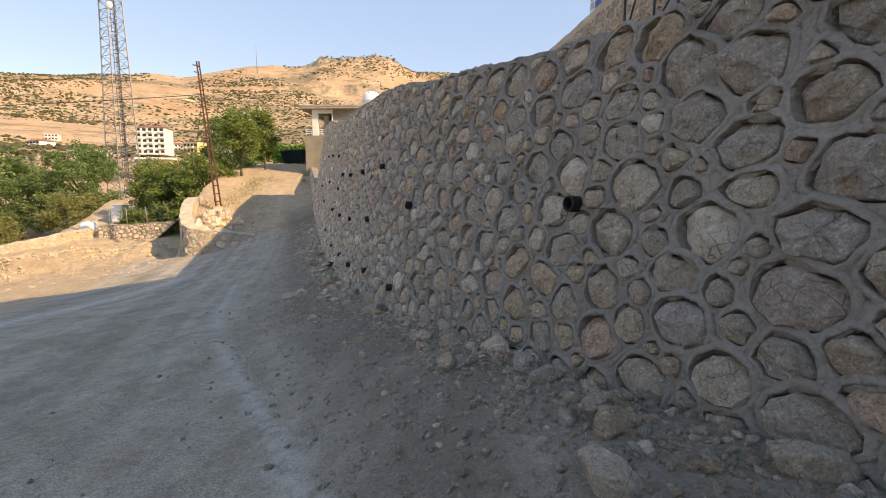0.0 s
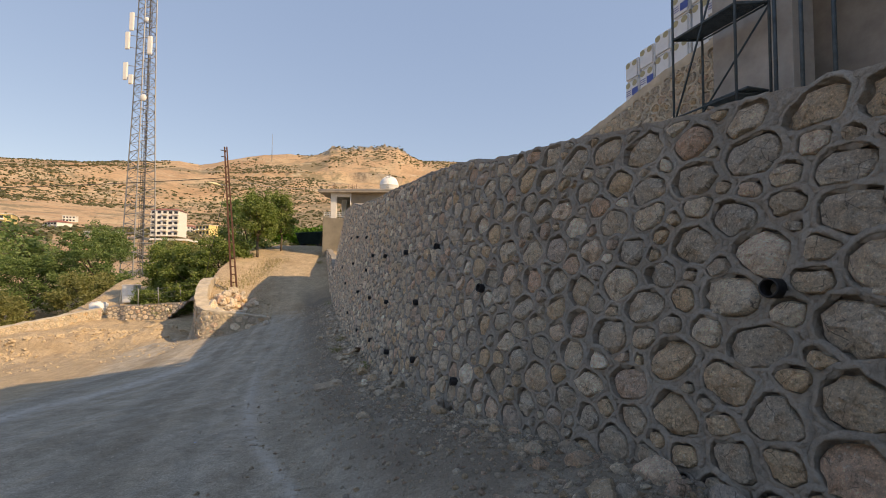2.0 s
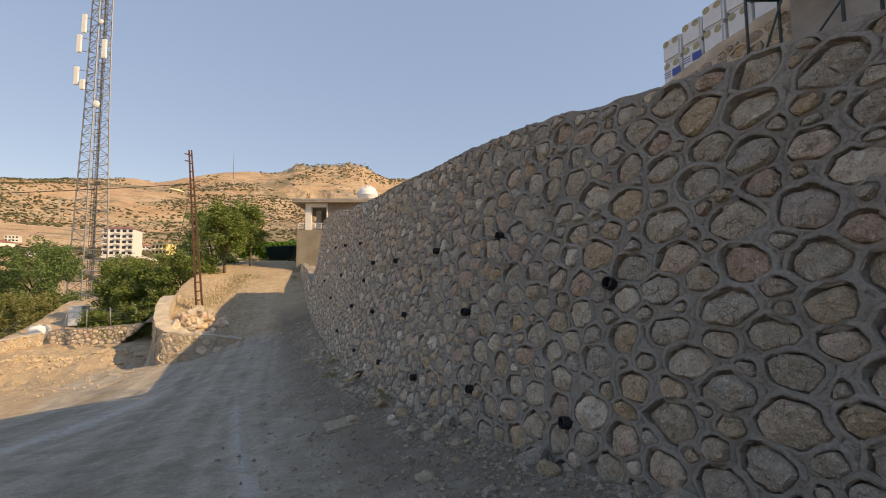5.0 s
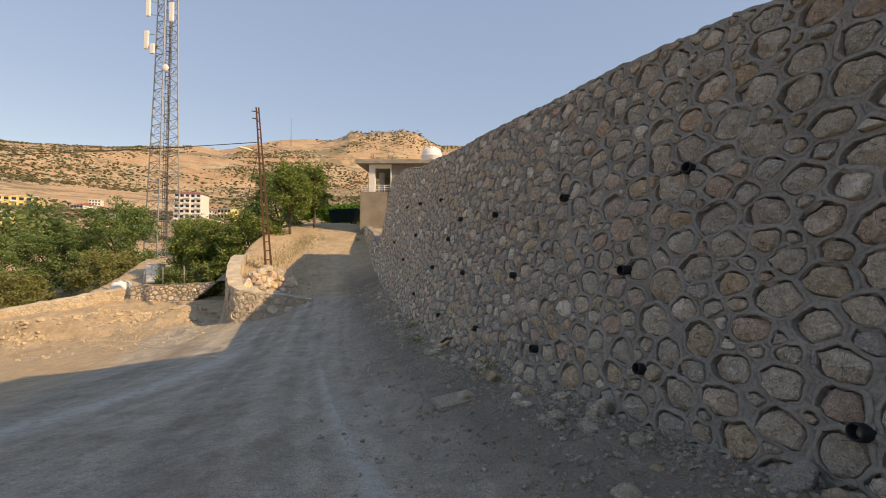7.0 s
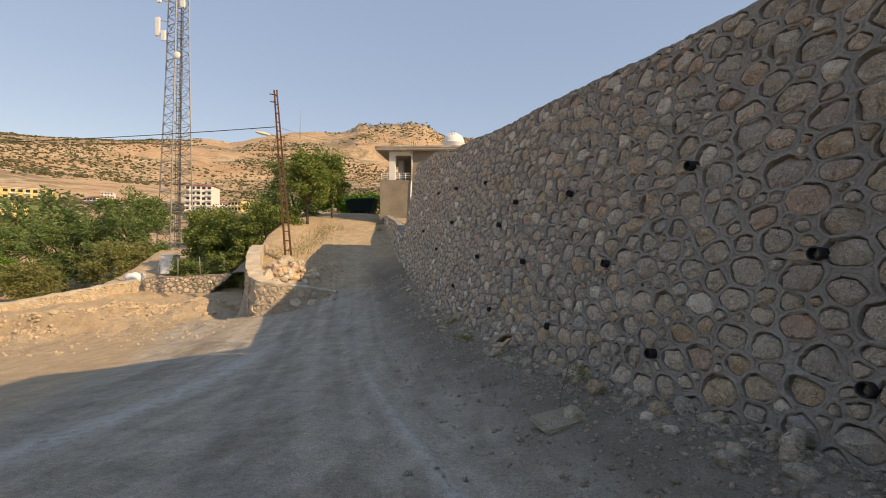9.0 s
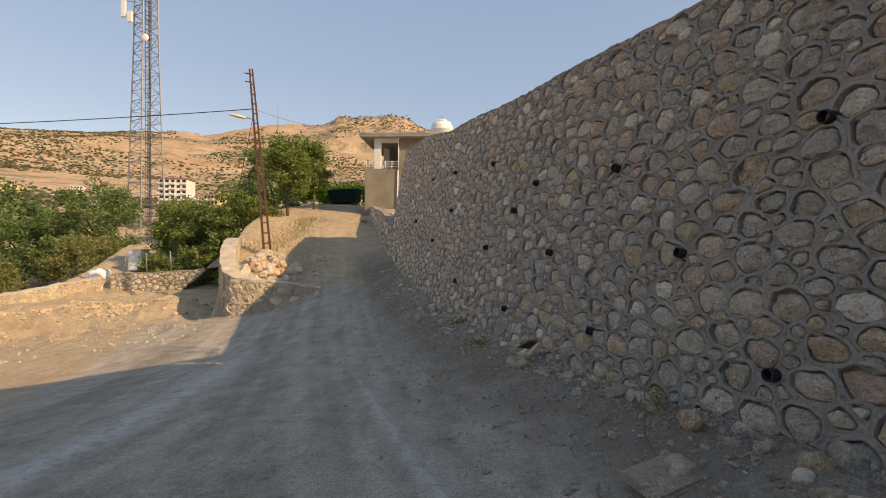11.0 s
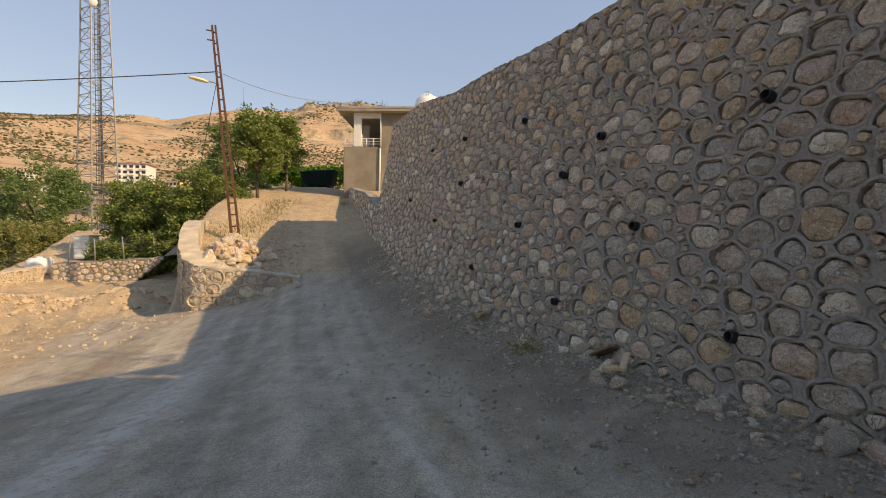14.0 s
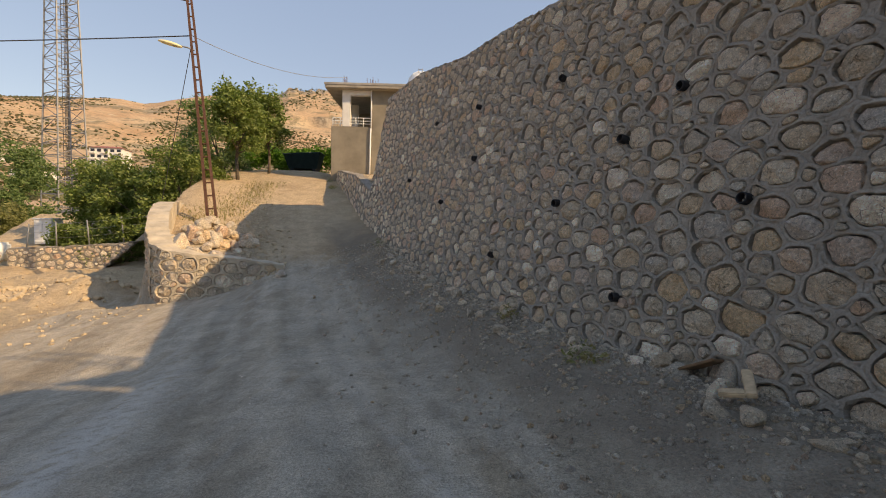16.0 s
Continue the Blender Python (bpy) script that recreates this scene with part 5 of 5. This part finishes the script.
def shoulder(rng, n):
    y = rng.uniform(-1.5, 27, n)
    d = np.abs(rng.normal(0, np.where(rng.uniform(size=n) < 0.5, 0.45, 1.25), n)) + 0.02
    return wall_x(y, wall_base(y)) - d, y


def carriageway(rng, n):
    y = rng.uniform(-1, 26, n)
    d = rng.uniform(1, 11, n)
    return wall_x(y, wall_base(y)) - d, y


def terrace_spots(rng, n):
    return rng.uniform(-26, -13.5, n), rng.uniform(19.5, 33, n)


def heap_spots(rng, n):
    k = rng.integers(0, 3, n)
    return np.array([-18.5, -21.5, -24.8])[k] + rng.normal(0, 1.3, n), np.array([26.6, 25.6, 24.0])[k] + rng.normal(0, 0.7, n)


gravel("gravel", 20000, shoulder, 0.005, 0.05, GRAVEL, "loose grey gravel and stone chips along the wall foot", 1)
gravel("road_chips", 3200, carriageway, 0.004, 0.02, GRAVEL, "small stone chips on the dusty road", 2)
gravel("terrace_stones", 1500, terrace_spots, 0.01, 0.085, CLOD, "pale stones strewn on the dug earth", 3)
gravel("heap_stones", 800, heap_spots, 0.02, 0.2, CLOD, "broken pale stones on the dug heaps", 4)



def verge_spots(rng, n):
    y = rng.uniform(24.2, 33, n)
    return -12.2 - 0.33 * (y - 26) + rng.normal(0, 0.55, n), y


gravel("verge_stones", 1300, verge_spots, 0.012, 0.11, CLOD, "brown clods and broken stone along the edge of the ramp", 5)

# larger loose rocks at the foot of the wall
spots = [(-3.1, 9.83, 0, 0.17), (-0.75, 6.5, 0, 0.2)]
for _ in range(210):
    y = U(0.5, 25)
    d = abs(RNG.normal(0, 0.42)) + 0.1
    x = float(wall_x(y, wall_base(y))) - d
    spots.append((x, y, 0, 0.045 + 0.13 * U(0, 1) ** 2))
rubble("loose_rock", [(x, y, gz(x, y) - 0.02, s) for x, y, _, s in spots], 0.2, [STONE, PALE_STONE], "dusty loose rock at the foot of the wall", "rock", "loose rocks by the wall")


def angle_board():
    x, y = -3.78, 13.7
    b = empty("angle_piece", (x, y, gz(x, y) + 0.1), "discarded L-shaped tan board lying on the rubble", "debris")
    b.rotation_euler = (radians(-8), radians(-14), radians(62))
    b.scale = (0.66, 0.66, 0.9)
    box("long_leg", (0, 0, 0), (0.62, 0.13, 0.05), WOOD, b, 0.012)
    box("short_leg", (0, 0.13, 0), (0.13, 0.42, 0.05), WOOD, b, 0.012)
    s = box("flat_board", (-0.22, -0.1, 0), (0.22, 0.1, 0.025), plain("brown_board", (0.2, 0.12, 0.07), 0.9), None, 0.008)
    tagged(s, "brown broken board against the wall", "debris")
    s.location = (-3.75, 14.6, gz(-3.75, 14.6) + 0.1)
    s.rotation_euler = (radians(12), radians(28), radians(120))
    p = box("stone_slab", (-0.28, -0.2, -0.02), (0.28, 0.2, 0.045), PALE_STONE, None, 0.02)
    p.location = (-3.25, 9.7, gz(-3.25, 9.7) + 0.03)
    p.rotation_euler = (0.1, -0.12, 0.5)
    tagged(p, "flat pale stone slab lying on the gravel", "rock")
    st = cable("dry_stalk", [(-2.75 + 0.0, 11.3, gz(-2.75, 11.3) + 0.35), (-2.95, 11.0, gz(-2.95, 11) + 0.3), (-3.15, 10.4, gz(-3.15, 10.4) + 0.05), (-3.2, 9.9, gz(-3.2, 9.9) + 0.03)], 0.005, BARK, "long dry plant stalk leaning on the rubble", "stalk")


angle_board()


def weeds():
    rng = np.random.default_rng(8)
    for k in range(9):
        y = rng.uniform(9, 29) if k < 5 else rng.uniform(35, 39)
        d = rng.uniform(0.1, 0.7)
        x = float(wall_x(min(y, 30), wall_base(y))) - d if y < 30 else float(2.0 - 0.3703 * y - rng.uniform(0.1, 0.7))
        w = empty("weed", (x, y, gz(x, y)), "dusty green weed at the foot of the wall", "weed", "weeds by the wall")
        crown("leaves", [(Vector((0, 0, 0.1)), (0.15, 0.15, 0.1))], 70, 0.035, DRY if k % 2 else LEAF_C, w, 300 + k)
    vs, fs = [], []
    for _ in range(1500):
        x, y = -14.6 - 0.18 * (rng.uniform(0, 8)) + rng.normal(0, 0.35), rng.uniform(28.5, 37)
        z = gz(x, y)
        h, a = rng.uniform(0.04, 0.16), rng.uniform(0, 6.28)
        k = len(vs)
        dx, dy = 0.02 * math.cos(a), 0.02 * math.sin(a)
        vs += [(x - dx, y - dy, z), (x + dx, y + dy, z), (x + rng.uniform(-0.1, 0.1), y + rng.uniform(-0.1, 0.1), z + h)]
        fs.append((k, k + 1, k + 2))
    tagged(mesh_ob("dry_grass", vs, fs, DRY), "dry yellow grass on the verge", "grass", "", "stuff")


weeds()
